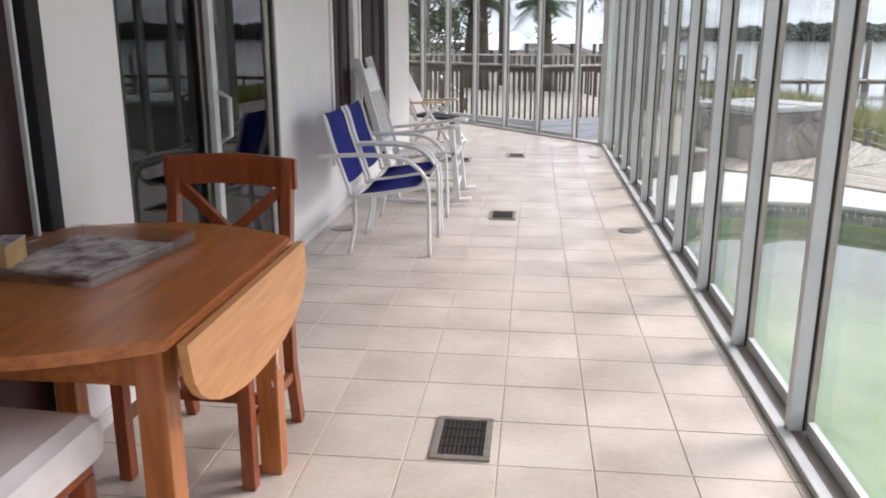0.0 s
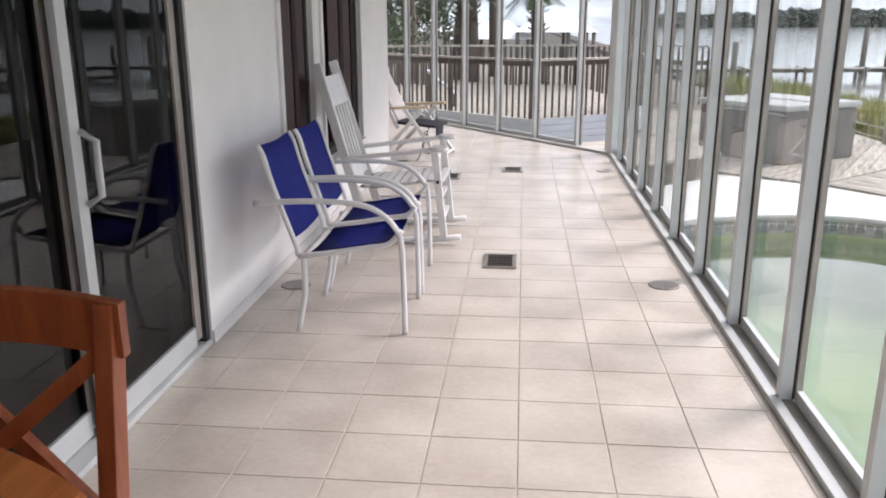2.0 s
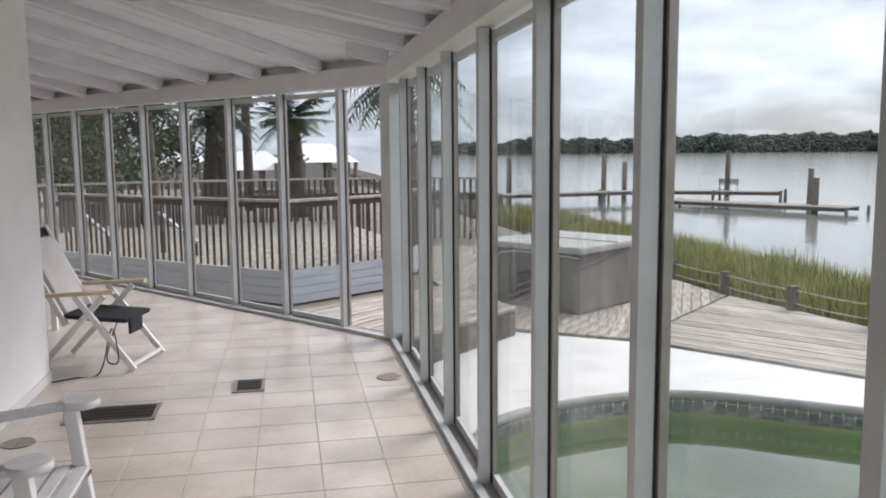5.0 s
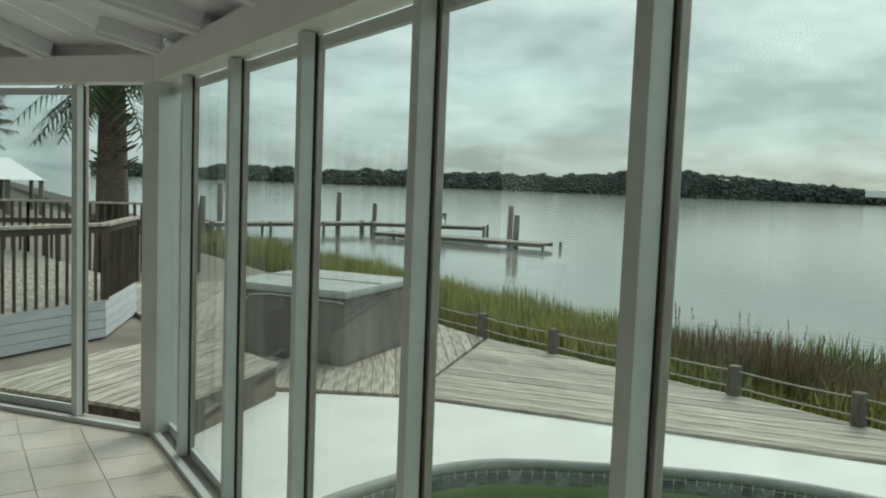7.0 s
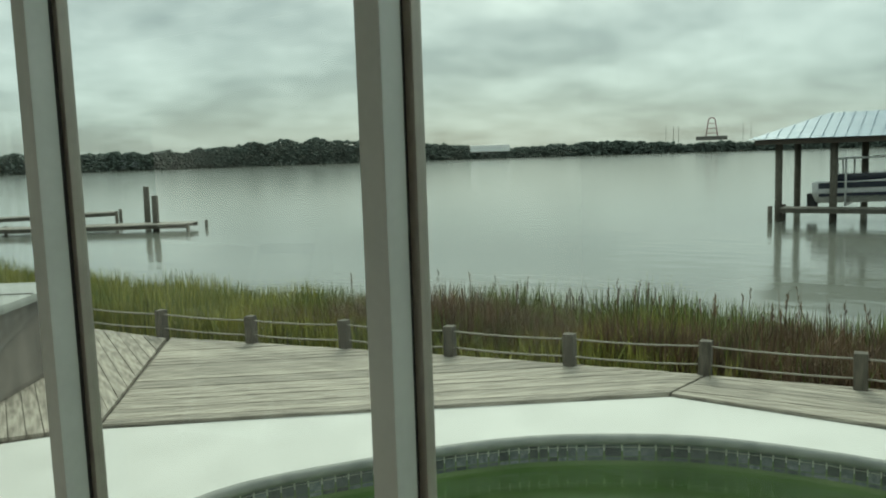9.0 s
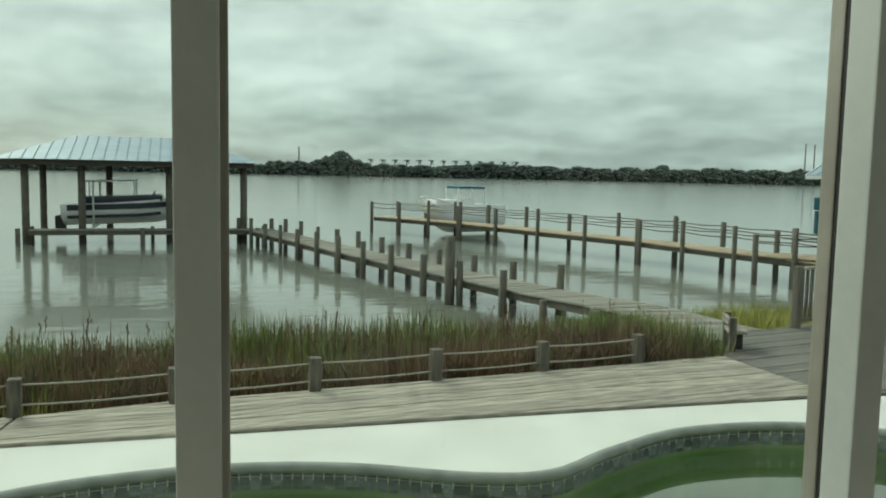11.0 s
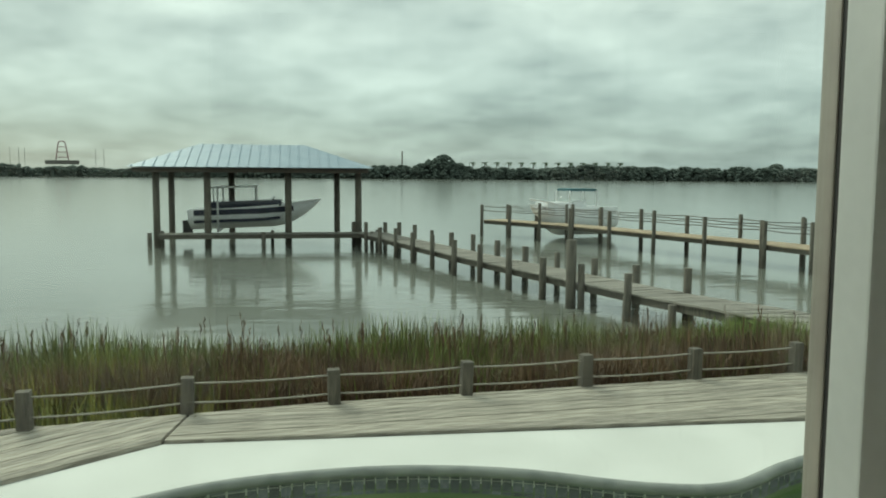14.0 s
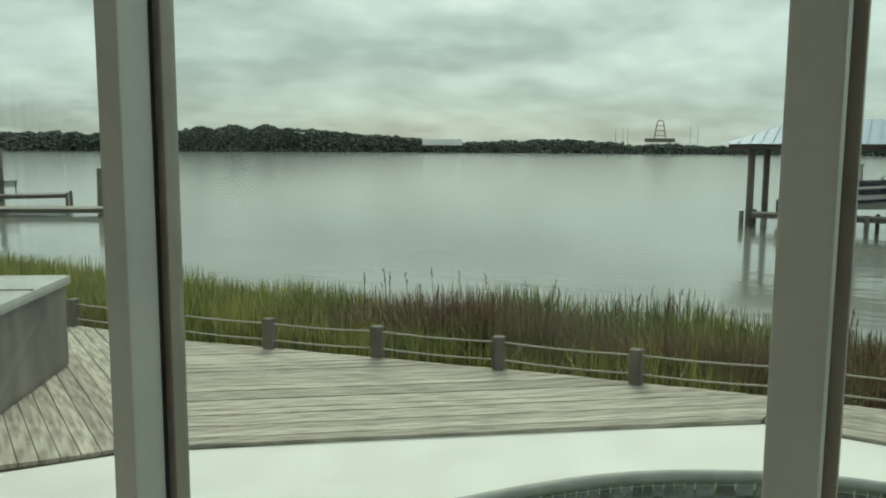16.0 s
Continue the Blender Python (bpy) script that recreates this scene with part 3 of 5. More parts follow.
norm = [q * flip for q in norm]


def band(prof):
    """Sweep a profile of (outward, height) round the pool."""
    b = B()
    rings = [[b.verts.new((pool_line[i].x + norm[i].x * o, pool_line[i].y + norm[i].y * o, z)) for o, z in prof] for i in range(n)]
    for i in range(n):
        r, s = rings[i], rings[(i + 1) % n]
        for k in range(len(prof) - 1):
            b.faces.new((r[k], s[k], s[k + 1], r[k + 1])).smooth = True
    return b


part("coping", band([(0.02, 0.004), (0.02, 0.02), (-0.02, 0.03), (-0.06, 0.02), (-0.075, -0.01), (-0.06, -0.045), (0.0, -0.05)]), M_coping, pool, "worn grey bullnose coping")
part("basin_wall", band([(0.01, -0.04), (0.01, -0.8), (-0.2, -1.0)]), M_poolwall, pool, "algae-stained plaster wall")
bm = B()
bm.faces.new([bm.verts.new((q.x, q.y, -0.95)) for q in pool_line])
part("basin_floor", bm, M_poolwall, pool)
bm = B()
bm.faces.new([bm.verts.new((q.x, q.y, -0.24)) for q in pool_line])
pw = part("pool_water", bm, M_pool, pool, "murky green pool water")
pw.visible_shadow = False
bm = B()
for i in range(n):
    a, b2 = pool_line[i], pool_line[(i + 1) % n]
    cnt = max(1, round((b2 - a).length / 0.1))
    for k in range(cnt):
        p0, p1 = a.lerp(b2, (k + 0.06) / cnt), a.lerp(b2, (k + 0.94) / cnt)
        i0, i1 = norm[i] * 0.004, norm[(i + 1) % n] * 0.004
        for z0, z1 in ((-0.055, -0.085), (-0.09, -0.165), (-0.17, -0.2)):
            bm.faces.new([bm.verts.new((p.x - o.x, p.y - o.y, z)) for p, o, z in ((p0, i0, z0), (p1, i1, z0), (p1, i1, z1), (p0, i0, z1))])
part("tile_band", bm, M_pooltile, pool, "blue-grey decorated tile band")["kind"] = "stuff"

# ---- wooden deck ----
deck = thing("deck", (0, 0, 0), "weathered grey plank deck along the water", "deck", kind="structure")
DZ = -0.83
planks(deck, [(6.1, 1.6), (6.3, 5.3), (6.46, 8.6), (6.53, 9.84), (7.3, 9.7), (7.47, 8.4), (7.75, 4.2), (7.95, 1.6)], 93, 0.14, DZ, M_deck)
planks(deck, [(6.53, 9.87), (7.32, 9.73), (6.87, 12.45), (6.05, 16.4), (3.37, 13.99)], 127.6, 0.14, DZ, M_deck)
planks(deck, [(3.34, 14.02), (6.0, 16.45), (5.8, 24), (1.5, 24), (1.95, 15.0)], 62, 0.14, DZ, M_deck)
planks(deck, [(4.7, -7.5), (5.78, -0.9), (6.1, 1.58), (7.97, 1.58), (9.3, 0.4), (9.5, -0.8), (11.1, -6.5), (11.1, -7.5)], 98, 0.14, DZ - 0.004, M_deckdark)
part("joist", prism(B(), [(4.7, -7.5), (6.1, 1.57), (6.52, 9.84), (3.37, 13.98), (1.97, 15.0), (1.5, 24), (5.8, 24), (6.0, 16.4), (6.85, 12.45), (7.44, 8.4), (7.72, 4.2), (7.93, 1.6), (9.25, 0.4), (11.05, -6.5), (11.05, -7.5)], -1.12, DZ - 0.045), M_pile, deck)
part("loose_board", beam(B(), (8.08, -1.67, DZ + 0.02), (5.8, -1.11, DZ + 0.02), 0.12, 0.03), M_deck, deck, "pale loose board on the deck")
side = thing("side_platform", (0, 0, 0), "low platform of pale grey boards beside the glass", "deck", kind="structure")
planks(side, [(0.52, 13.29), (2.05, 14.63), (1.6, 16.6), (-0.9, 15.0)], 41, 0.14, -0.5, M_deck)
part("skirt", prism(B(), [(0.53, 13.31), (2.03, 14.63), (1.59, 16.57), (-0.88, 15.0)], -0.95, -0.54), M_fencewood, side)

# rope fence along the deck edge
fence_pts = [(5.75, 19.6), (5.92, 18.1), (6.1, 16.64), (6.3, 15.15), (6.6, 13.86), (6.84, 12.5), (7.04, 11.1), (7.32, 9.74), (7.43, 8.34), (7.55, 6.96), (7.67, 5.6), (7.78, 4.25), (7.9, 2.9)]
rope = thing("rope_fence", (0, 0, 0), "low timber posts joined by two pale ropes", "fence")
for i, (x, y) in enumerate(fence_pts):
    pb = B()
    box(pb, (x, y, -0.77), (0.12, 0.12, 0.58), rz=5 + random.uniform(-6, 6), rx=random.uniform(-2, 2), bev=0.012)
    post = part("post", pb, M_pile, rope)
    if i:
        px, py = fence_pts[i - 1]
        for z in (-0.54, -0.73):
            part("rope", tube(B(), [(px, py, z), ((px * 2 + x) / 3, (py * 2 + y) / 3, z - 0.014), ((px + 2 * x) / 3, (py + 2 * y) / 3, z - 0.014), (x, y, z)], 0.010, 6, smooth_n=3), M_rope, rope)


# ---- reeds ----
def blades(count, region, h0, h1, lean, width, material, name, label, zf, seed, clump=0.0):
    rnd = random.Random(seed)
    vs, fs = [], []
    cx = [region(rnd) for _ in range(max(1, count // 14))]
    for _ in range(count):
        x, y = region(rnd)
        if clump and rnd.random() < clump:
            c = rnd.choice(cx)
            x, y = c[0] + rnd.gauss(0, 0.10), c[1] + rnd.gauss(0, 0.10)
        z = zf(x)
        a, l = rnd.uniform(0, 6.283), abs(rnd.gauss(0, lean))
        hh = rnd.uniform(h0, h1) * (0.8 + 0.35 * noise.noise((x * 0.5, y * 0.5, seed)))
        wx, wy = math.cos(a + 1.57) * width, math.sin(a + 1.57) * width
        dx, dy = math.cos(a) * l * hh, math.sin(a) * l * hh
        k = len(vs)
        vs += [(x - wx, y - wy, z), (x + wx, y + wy, z), (x + dx * 0.35 + wx * 0.8, y + dy * 0.35 + wy * 0.8, z + hh * 0.6),
               (x + dx * 0.35 - wx * 0.8, y + dy * 0.35 - wy * 0.8, z + hh * 0.6), (x + dx, y + dy, z + hh * (1 - 0.25 * l))]
        fs += [(k, k + 1, k + 2, k + 3), (k + 3, k + 2, k + 4)]
    me = bpy.data.meshes.new(name)
    me.from_pydata(vs, [], fs)
    me.materials.append(material)
    return tagged(new(name, me), label, "reeds", kind="stuff")


def marsh_z(x):
    return -1.65 - 0.1 * (x - 8.0)


def walkway_free(x, y):
    return abs(y - (0.2 - 0.15 * (x - 9.2))) > 0.8


def region_all(r):
    while True:
        y = r.uniform(0.6, 15.0)
        x = r.uniform(7.95 if y < 4.5 or r.random() < 0.35 else 9.4, 12.8)
        if walkway_free(x, y):
            return x, y


def region_left(r):
    return r.uniform(7.3, 11.0), 9.5 + 35.5 * r.betavariate(1.3, 2.2)


def region_right(r):
    while True:
        x, y = r.uniform(9.4, 16.0), r.uniform(-9.0, -0.2)
        if walkway_free(x, y) and x > 9.6 - 0.25 * y:
            return x, y


def region_front(r):
    return 8.0 + abs(r.gauss(0, 1.6)), 1.6 + 15.5 * r.betavariate(1.25, 1.6)


def region_edge(r):
    return 8.0 + abs(r.gauss(0, 0.7)), r.uniform(1.4, 17.0)


def region_bank(r):
    while True:
        x, y = r.uniform(8.6, 12.2), 1.0 + abs(r.gauss(0, 1.3))
        if walkway_free(x, y):
            return x, y


def seed_stalks(count, seed):
    """Tall stalks that stand out of the reeds, each with a dark seed head."""
    rnd = random.Random(seed)
    vs, fs = [], []
    for _ in range(count):
        x, y = 8.1 + abs(rnd.gauss(0, 1.3)), 1.6 + 14.5 * rnd.betavariate(1.6, 1.6)
        z, a = marsh_z(x), rnd.uniform(0, 6.283)
        hh = rnd.uniform(1.15, 1.5)
        dx, dy = math.cos(a) * hh * rnd.uniform(0, 0.22), math.sin(a) * hh * rnd.uniform(0, 0.22)
        wx, wy = -math.sin(a) * 0.006, math.cos(a) * 0.006
        k = len(vs)
        vs += [(x - wx, y - wy, z), (x + wx, y + wy, z), (x + dx + wx, y + dy + wy, z + hh), (x + dx - wx, y + dy - wy, z + hh)]
        fs.append((k, k + 1, k + 2, k + 3))
        for q in range(7):
            t, b = 0.86 + 0.02 * q, rnd.uniform(0, 6.283)
            px, py, pz = x + dx * t, y + dy * t, z + hh * t
            k = len(vs)
            vs += [(px, py, pz), (px + math.cos(b) * 0.02, py + math.sin(b) * 0.02, pz + 0.03), (px + math.cos(b) * 0.012, py + math.sin(b) * 0.012, pz + 0.07)]
            fs.append((k, k + 1, k + 2))
    me = bpy.data.meshes.new("seed_stalks")
    me.from_pydata(vs, [], fs)
    me.materials.append(M_reed_brown)
    return tagged(new("seed_stalks", me), "tall dry stalks with brown seed heads", "reeds", kind="stuff")


blades(15000, region_all, 1.0, 1.55, 0.28, 0.011, M_reed, "green_reeds", "dense green reeds at the water's edge", marsh_z, 3, 0.55)
blades(36000, region_front, 0.9, 1.5, 0.38, 0.010, M_reed_brown, "brown_reeds", "dry brown reeds behind the rope fence", marsh_z, 4, 0.55)
blades(16000, region_edge, 0.7, 1.15, 0.55, 0.010, M_reed_brown, "brown_reeds", "bent dry reeds along the rope fence", marsh_z, 14, 0.4)
blades(18000, region_left, 0.95, 1.3, 0.26, 0.010, M_drygrass, "yellow_green_reeds", "bright yellow-green marsh grass", marsh_z, 5, 0.4)
blades(11000, region_left, 0.95, 1.35, 0.26, 0.010, M_reed, "green_reeds", "green marsh grass by the water", marsh_z, 8, 0.4)
blades(12000, region_right, 0.8, 1.2, 0.3, 0.009, M_drygrass, "dry_grass", "dry yellow-green grass beside the walkway", marsh_z, 6, 0.5)
blades(7000, region_bank, 0.9, 1.4, 0.32, 0.010, M_reed_bright, "bright_green_reeds", "bright green grass clumps beside the walkway", marsh_z, 16, 0.6)
seed_stalks(130, 15)


# ---- docks ----
WZ, KZ = -2.2, -1.5


def pile(parent, x, y, top, r=0.11, lean=0.0):
    bm = B()
    tube(bm, [(x, y, -3.0), (x + lean * 0.5, y, (top - 3.0) / 2), (x + lean, y, top)], r, 9, r * 0.93)
    return part("piling", bm, M_pile, parent)


def dock(name, path, width, label, boards=M_dockwood, posts=2.2, post_h=0.6, single=0.0, rails=False, bare=0):
    t = thing(name, (0, 0, 0), label, "dock")
    shared = {}
    for leg, ((ax, ay, az), (bx, by, bz)) in enumerate(zip(path, path[1:])):
        a, b = Vector((ax, ay, az)), Vector((bx, by, bz))
        L = (b - a).length
        d = (b - a).normalized()
        s = Vector((-d.y, d.x, 0)).normalized()
        ang = math.degrees(math.atan2(d.y, d.x))
        pitch = math.degrees(math.asin(d.z))
        step = 0.2 if single else 0.3
        cnt = int(L / step)
        joined = B()
        for k in range(cnt):
            c = a + d * (k + 0.5) * L / cnt
            if single and k * step < single:
                key = round(width, 2)
                if key not in shared:
                    shared[key] = mesh_of("plank", box(B(), (0, 0, 0), (step * 0.94, width, 0.045)), boards)
                o = new("plank", shared[key])
                o.parent = t
                o.matrix_basis = pose(c.x, c.y, c.z - 0.02 + random.uniform(-0.01, 0.01), 0, -pitch, ang + random.uniform(-1, 1))
            else:
                box(joined, (c.x, c.y, c.z - 0.02 + random.uniform(-0.006, 0.006)), (step * 0.95, width + random.uniform(-0.04, 0.04), 0.045), ang, ry=-pitch)
        if len(joined.verts):
            part("decking", joined, boards, t)["kind"] = "stuff"
        else:
            joined.free()
        for k in (-0.42, 0.42):
            part("stringer", beam(B(), a + s * width * k + Vector((0, 0, -0.14)), b + s * width * k + Vector((0, 0, -0.14)), 0.06, 0.2), M_pile, t)
        m = max(1, round(L / posts))
        tops = {-1: [], 1: []}
        for k in range(m + 1):
            for side_ in (-1, 1):
                c = a + d * L * k / m + s * (width / 2 + 0.08) * side_ + d * (0.4 if side_ > 0 else 0)
                top = c.z + post_h * random.uniform(0.8, 1.12) if leg >= bare else c.z - 0.06
                pile(t, c.x, c.y, top, random.uniform(0.09, 0.12), random.uniform(-0.05, 0.05))
                tops[side_].append((c.x, c.y, c.z + post_h * 0.8))
        if rails:
            for side_ in (-1, 1):
                for p0, p1 in zip(tops[side_], tops[side_][1:]):
                    for dz in (0, -0.25):
                        part("rail_rope", tube(B(), [(p0[0], p0[1], p0[2] + dz), ((p0[0] + p1[0]) / 2, (p0[1] + p1[1]) / 2, (p0[2] + p1[2]) / 2 + dz - 0.05), (p1[0], p1[1], p1[2] + dz)], 0.02, 5), M_fencewood, t)
    return t


dock("walkway_dock", [(9.0, 0.3, -0.88), (13.5, -0.55, -1.2), (18.2, -0.4, KZ), (27.9, 2.1, KZ), (40.5, 4.8, KZ)], 1.4, "long weathered grey walkway on timber pilings", single=30, bare=2)
dock("boathouse_dock", [(40.4, 4.4, KZ), (40.4, 15.0, KZ)], 1.1, "grey timber platform in front of the covered boat slip", posts=5.6, post_h=0.1)
dock("tan_dock", [(47.3, -3.3, -1.25), (40.8, -6.7, -1.25), (29.0, -10.65, -1.25), (19.0, -12.6, -1.25)], 1.6, "tan timber dock with roped posts leading to the shed", M_dock_tan, 2.8, 1.05, rails=True)
dock("shed_platform", [(23.0, -11.6, -1.2), (17.6, -14.2, -1.1), (10.5, -12.5, -1.1)], 2.0, "timber platform in front of the turquoise shed", M_dock_tan, 2.8, 0.9, rails=True)
dock("far_dock", [(2.0, 57.0, KZ), (12.9, 57.3, KZ), (24.7, 59.0, KZ), (32.0, 54.5, KZ)], 1.8, "far grey dock over the water", posts=4.5, post_h=0.1)
dock("floating_dock", [(23.2, 53.4, -1.8), (29.5, 43.9, -1.8)], 1.9, "low floating dock on the open water", posts=11.4, post_h=0.05)
for x, y, top in ((31.2, 59.9, 1.3), (31.3, 50.3, 0.15), (28.6, 46.0, -0.25), (22.6, 62.6, 1.0), (28.1, 64.2, -0.3), (23.9, 61.8, 0.5), (12.0, 55.0, 0.2), (14.5, 60.0, 0.9)):
    solid("mooring_pile", tube(B(), [(x, y, -3.2), (x + 0.05, y, top)], 0.2, 9, 0.18), M_pile, "tall dark mooring pile in the water", "piling", "mooring piles")
for x, y, top in ((20.5, 1.2, -0.3),):
    solid("mooring_pile", tube(B(), [(x, y, -3.2), (x, y, top)], 0.15, 9, 0.14), M_pile, "weathered mooring pile beside the walkway", "piling", "mooring piles")


def park_bench(at, rz, material, label):
    t = thing("park_bench", at, label, "bench", rz=rz)
    for k in range(4):
        part("seat_slat", box(B(), (0, -0.15 + 0.1 * k, 0.43), (1.3, 0.07, 0.03), bev=0.006), material, t)
    for k in range(3):
        part("back_slat", box(B(), (0, 0.24 + 0.02 * k, 0.55 + 0.12 * k), (1.3, 0.03, 0.08), rx=8, bev=0.006), material, t)
    for x in (-0.58, 0.58):
        e = B()
        tube(e, [(x, 0.3, 0.86), (x, 0.22, 0.42), (x, 0.28, 0.0)], 0.025, 6)
        tube(e, [(x, -0.2, 0.0), (x, -0.2, 0.62), (x, 0.22, 0.62)], 0.025, 6)
        part("end_frame", e, material, t)


park_bench((29.4, 56.6, KZ), 150, M_gasket, "black slatted metal bench on the far dock")


# covered boat slip
bh = thing("boathouse", (0, 0, KZ), "open boat slip with a pale blue hipped metal roof", "boathouse")
RX0, RX1, RY0, RY1 = 39.6, 47.0, 4.7, 16.4
EZ, RZ = 1.74 - KZ, 2.95 - KZ
bm = B()
q = [bm.verts.new(c) for c in ((RX0, RY0, EZ), (RX1, RY0, EZ), (RX1, RY1, EZ), (RX0, RY1, EZ), (43.3, RY0 + 3.3, RZ), (43.3, RY1 - 3.0, RZ))]
for f in ((0, 1, 4), (1, 2, 5, 4), (2, 3, 5), (3, 0, 4, 5), (3, 2, 1, 0)):
    bm.faces.new([q[i] for i in f])
roof = part("roof", bm, M_metalroof, bh, "pale blue standing-seam metal roof")
for k in range(24):
    y = RY0 + 0.25 + (RY1 - RY0 - 0.5) * k / 23
    f = min(1, (y - RY0) / 3.3, (RY1 - y) / 3.0)
    part("seam", beam(B(), (RX0, y, EZ + 0.02), (RX0 + 3.7 * f, y, EZ + 0.02 + (RZ - EZ) * f), 0.04, 0.04), M_metalroof, roof)
part("eave_beam", box(B(), ((RX0 + RX1) / 2, (RY0 + RY1) / 2, EZ - 0.14), (RX1 - RX0 - 0.5, RY1 - RY0 - 0.5, 0.22)), M_fencewood, bh)
for x, y in ((40.7, 15.2), (40.7, 12.8), (40.7, 8.9), (40.7, 5.4), (45.8, 15.2), (45.8, 12.0), (45.8, 8.9), (45.8, 6.2)):
    part("post", tube(B(), [(x, y, -1.5), (x, y, EZ - 0.1)], 0.17, 9), M_pile, bh)
lift = thing("boat_lift", (0, 0, KZ), "white steel boat lift cradle", "boat lift")
for y in (9.0, 12.4):
    part("cradle_beam", beam(B(), (41.6, y, 0.05), (45.0, y, 0.05), 0.12, 0.14), M_tube, lift)
    for x in (41.6, 45.0):
        part("guide_post", tube(B(), [(x, y, 0.0), (x, y, 2.3)], 0.05, 6), M_tube, lift)


def hull(bm, L, W, H, n=14, sheer=0.25):
    """A planing hull, bow to +y."""
    rings = []
    for i in range(n + 1):
        t = i / n
        w = W / 2 * (1 - max(0, (t - 0.45) / 0.55) ** 2.2)
        zt = H + sheer * t * t
        keel = max(0, (t - 0.62) / 0.38) ** 1.8 * (zt - 0.03)
        y = -L / 2 + L * t
        rings.append([bm.verts.new((x * w, y, z)) for x, z in ((-1, zt), (-0.93, keel + (zt - keel) * 0.45), (0, keel), (0.93, keel + (zt - keel) * 0.45), (1, zt))])
    for a, b in zip(rings, rings[1:]):
        for k in range(4):
            bm.faces.new((a[k], a[k + 1], b[k + 1], b[k])).smooth = True
        bm.faces.new((a[0], b[0], b[4], a[4]))
    bm.faces.new(rings[0])
    return bm


boat = thing("speedboat", (43.0, 10.5, KZ + 0.14), "white speedboat with navy stripes on a lift", "boat", rz=180)
boat.scale = (1.18, 1.18, 1.25)
boat.rotation_euler.x = radians(2)
part("hull", hull(B(), 5.7, 2.1, 0.85), M_hull, boat)
bm = B()
for x in (-1, 1):
    for z, hgt, l0, l1 in ((0.72, 0.22, -2.6, 1.6), (0.36, 0.12, -2.6, 1.0)):
        beam(bm, (x * 1.035, l0, z), (x * 1.02, 0.2, z), 0.05, hgt)
        beam(bm, (x * 1.02, 0.2, z), (x * 0.86, l1, z + 0.05), 0.05, hgt)
part("stripe", bm, M_hullnavy, boat, "navy hull stripe")
part("cockpit_cover", box(B(), (0, -0.5, 1.0), (1.8, 3.2, 0.28), bev=0.1), M_hullnavy, boat, "dark navy cockpit cover")
part("windscreen", box(B(), (0, 0.7, 1.12), (1.5, 0.06, 0.35), rx=-35, bev=0.02), M_dglass, boat)
part("bimini", box(B(), (0, -1.0, 1.72), (1.7, 2.2, 0.07), bev=0.03), M_hull, boat, "white folded sunshade")
for x in (-0.8, 0.8):
    part("sunshade_strut", tube(B(), [(x, -1.9, 0.9), (x, -1.9, 1.7)], 0.03, 6), M_tube, boat)
    part("sunshade_strut", tube(B(), [(x, 0.0, 0.9), (x, 0.0, 1.7)], 0.03, 6), M_tube, boat)
part("outdrive", box(B(), (0, -3.0, 0.05), (0.35, 0.4, 0.7), bev=0.08), M_gasket, boat)

skiff = thing("motorboat", (45.6, -7.6, WZ + 0.1), "small white open motorboat with a teal canopy", "boat", rz=12)
skiff.scale = (1.15, 1.15, 1.9)
part("hull", hull(B(), 4.8, 1.9, 0.75), M_hull, skiff)
part("console", box(B(), (0, -0.3, 0.82), (0.9, 0.8, 0.5), bev=0.08), M_hull, skiff)
part("fore_cabin", box(B(), (0, 0.95, 0.85), (1.35, 1.5, 0.4), bev=0.15), M_hull, skiff)
part("windscreen", box(B(), (0, 0.2, 1.1), (1.3, 0.05, 0.22), rx=-25, bev=0.02), M_glass, skiff)
for x in (-0.9, 0.9):
    part("gunwale", box(B(), (x, -0.9, 0.82), (0.14, 2.8, 0.14), bev=0.05), M_hull, skiff)
part("canopy", box(B(), (0, -0.4, 1.42), (1.4, 1.5, 0.07), bev=0.03), M_canvas, skiff, "teal canvas canopy")
for x in (-0.65, 0.65):
    for y in (-1.2, 0.4):
        part("canopy_post", tube(B(), [(x, y, 0.7), (x, y, 1.4)], 0.035, 6), M_tube, skiff)
bm = B()
tube(bm, [(-0.85, 0.3, 0.8), (-0.7, 1.4, 1.02), (0, 2.3, 1.12), (0.7, 1.4, 1.02), (0.85, 0.3, 0.8)], 0.03, 6, smooth_n=4)
part("bow_rail", bm, M_tube, skiff)
part("outboard", box(B(), (0, -2.5, 0.6), (0.4, 0.4, 0.5), bev=0.1), M_gasket, skiff)

# turquoise shed
sh = thing("shed", (17.6, -15.2, -1.1), "turquoise painted shed with a pale metal roof", "shed", rz=29.7)
SW, SD, SHH = 4.95, 5.6, 2.80
part("front_wall", box(B(), (SW / 2, -0.06, SHH / 2), (SW, 0.12, SHH)), M_teal, sh)
part("back_wall", box(B(), (SW / 2, -SD + 0.06, SHH / 2), (SW, 0.12, SHH)), M_teal, sh)
for x in (0.06, SW - 0.06):
    g = B()
    v = [(-0.12, 0), (-SD + 0.12, 0), (-SD + 0.12, SHH), (-SD / 2, SHH + 0.68), (-0.12, SHH)]
    lo, hi = [g.verts.new((x - 0.055, a, b)) for a, b in v], [g.verts.new((x + 0.055, a, b)) for a, b in v]
    g.faces.new(lo)
    g.faces.new(hi[::-1])
    for i in range(5):
        g.faces.new((lo[i], lo[(i + 1) % 5], hi[(i + 1) % 5], hi[i]))
    part("gable_wall", g, M_teal, sh)
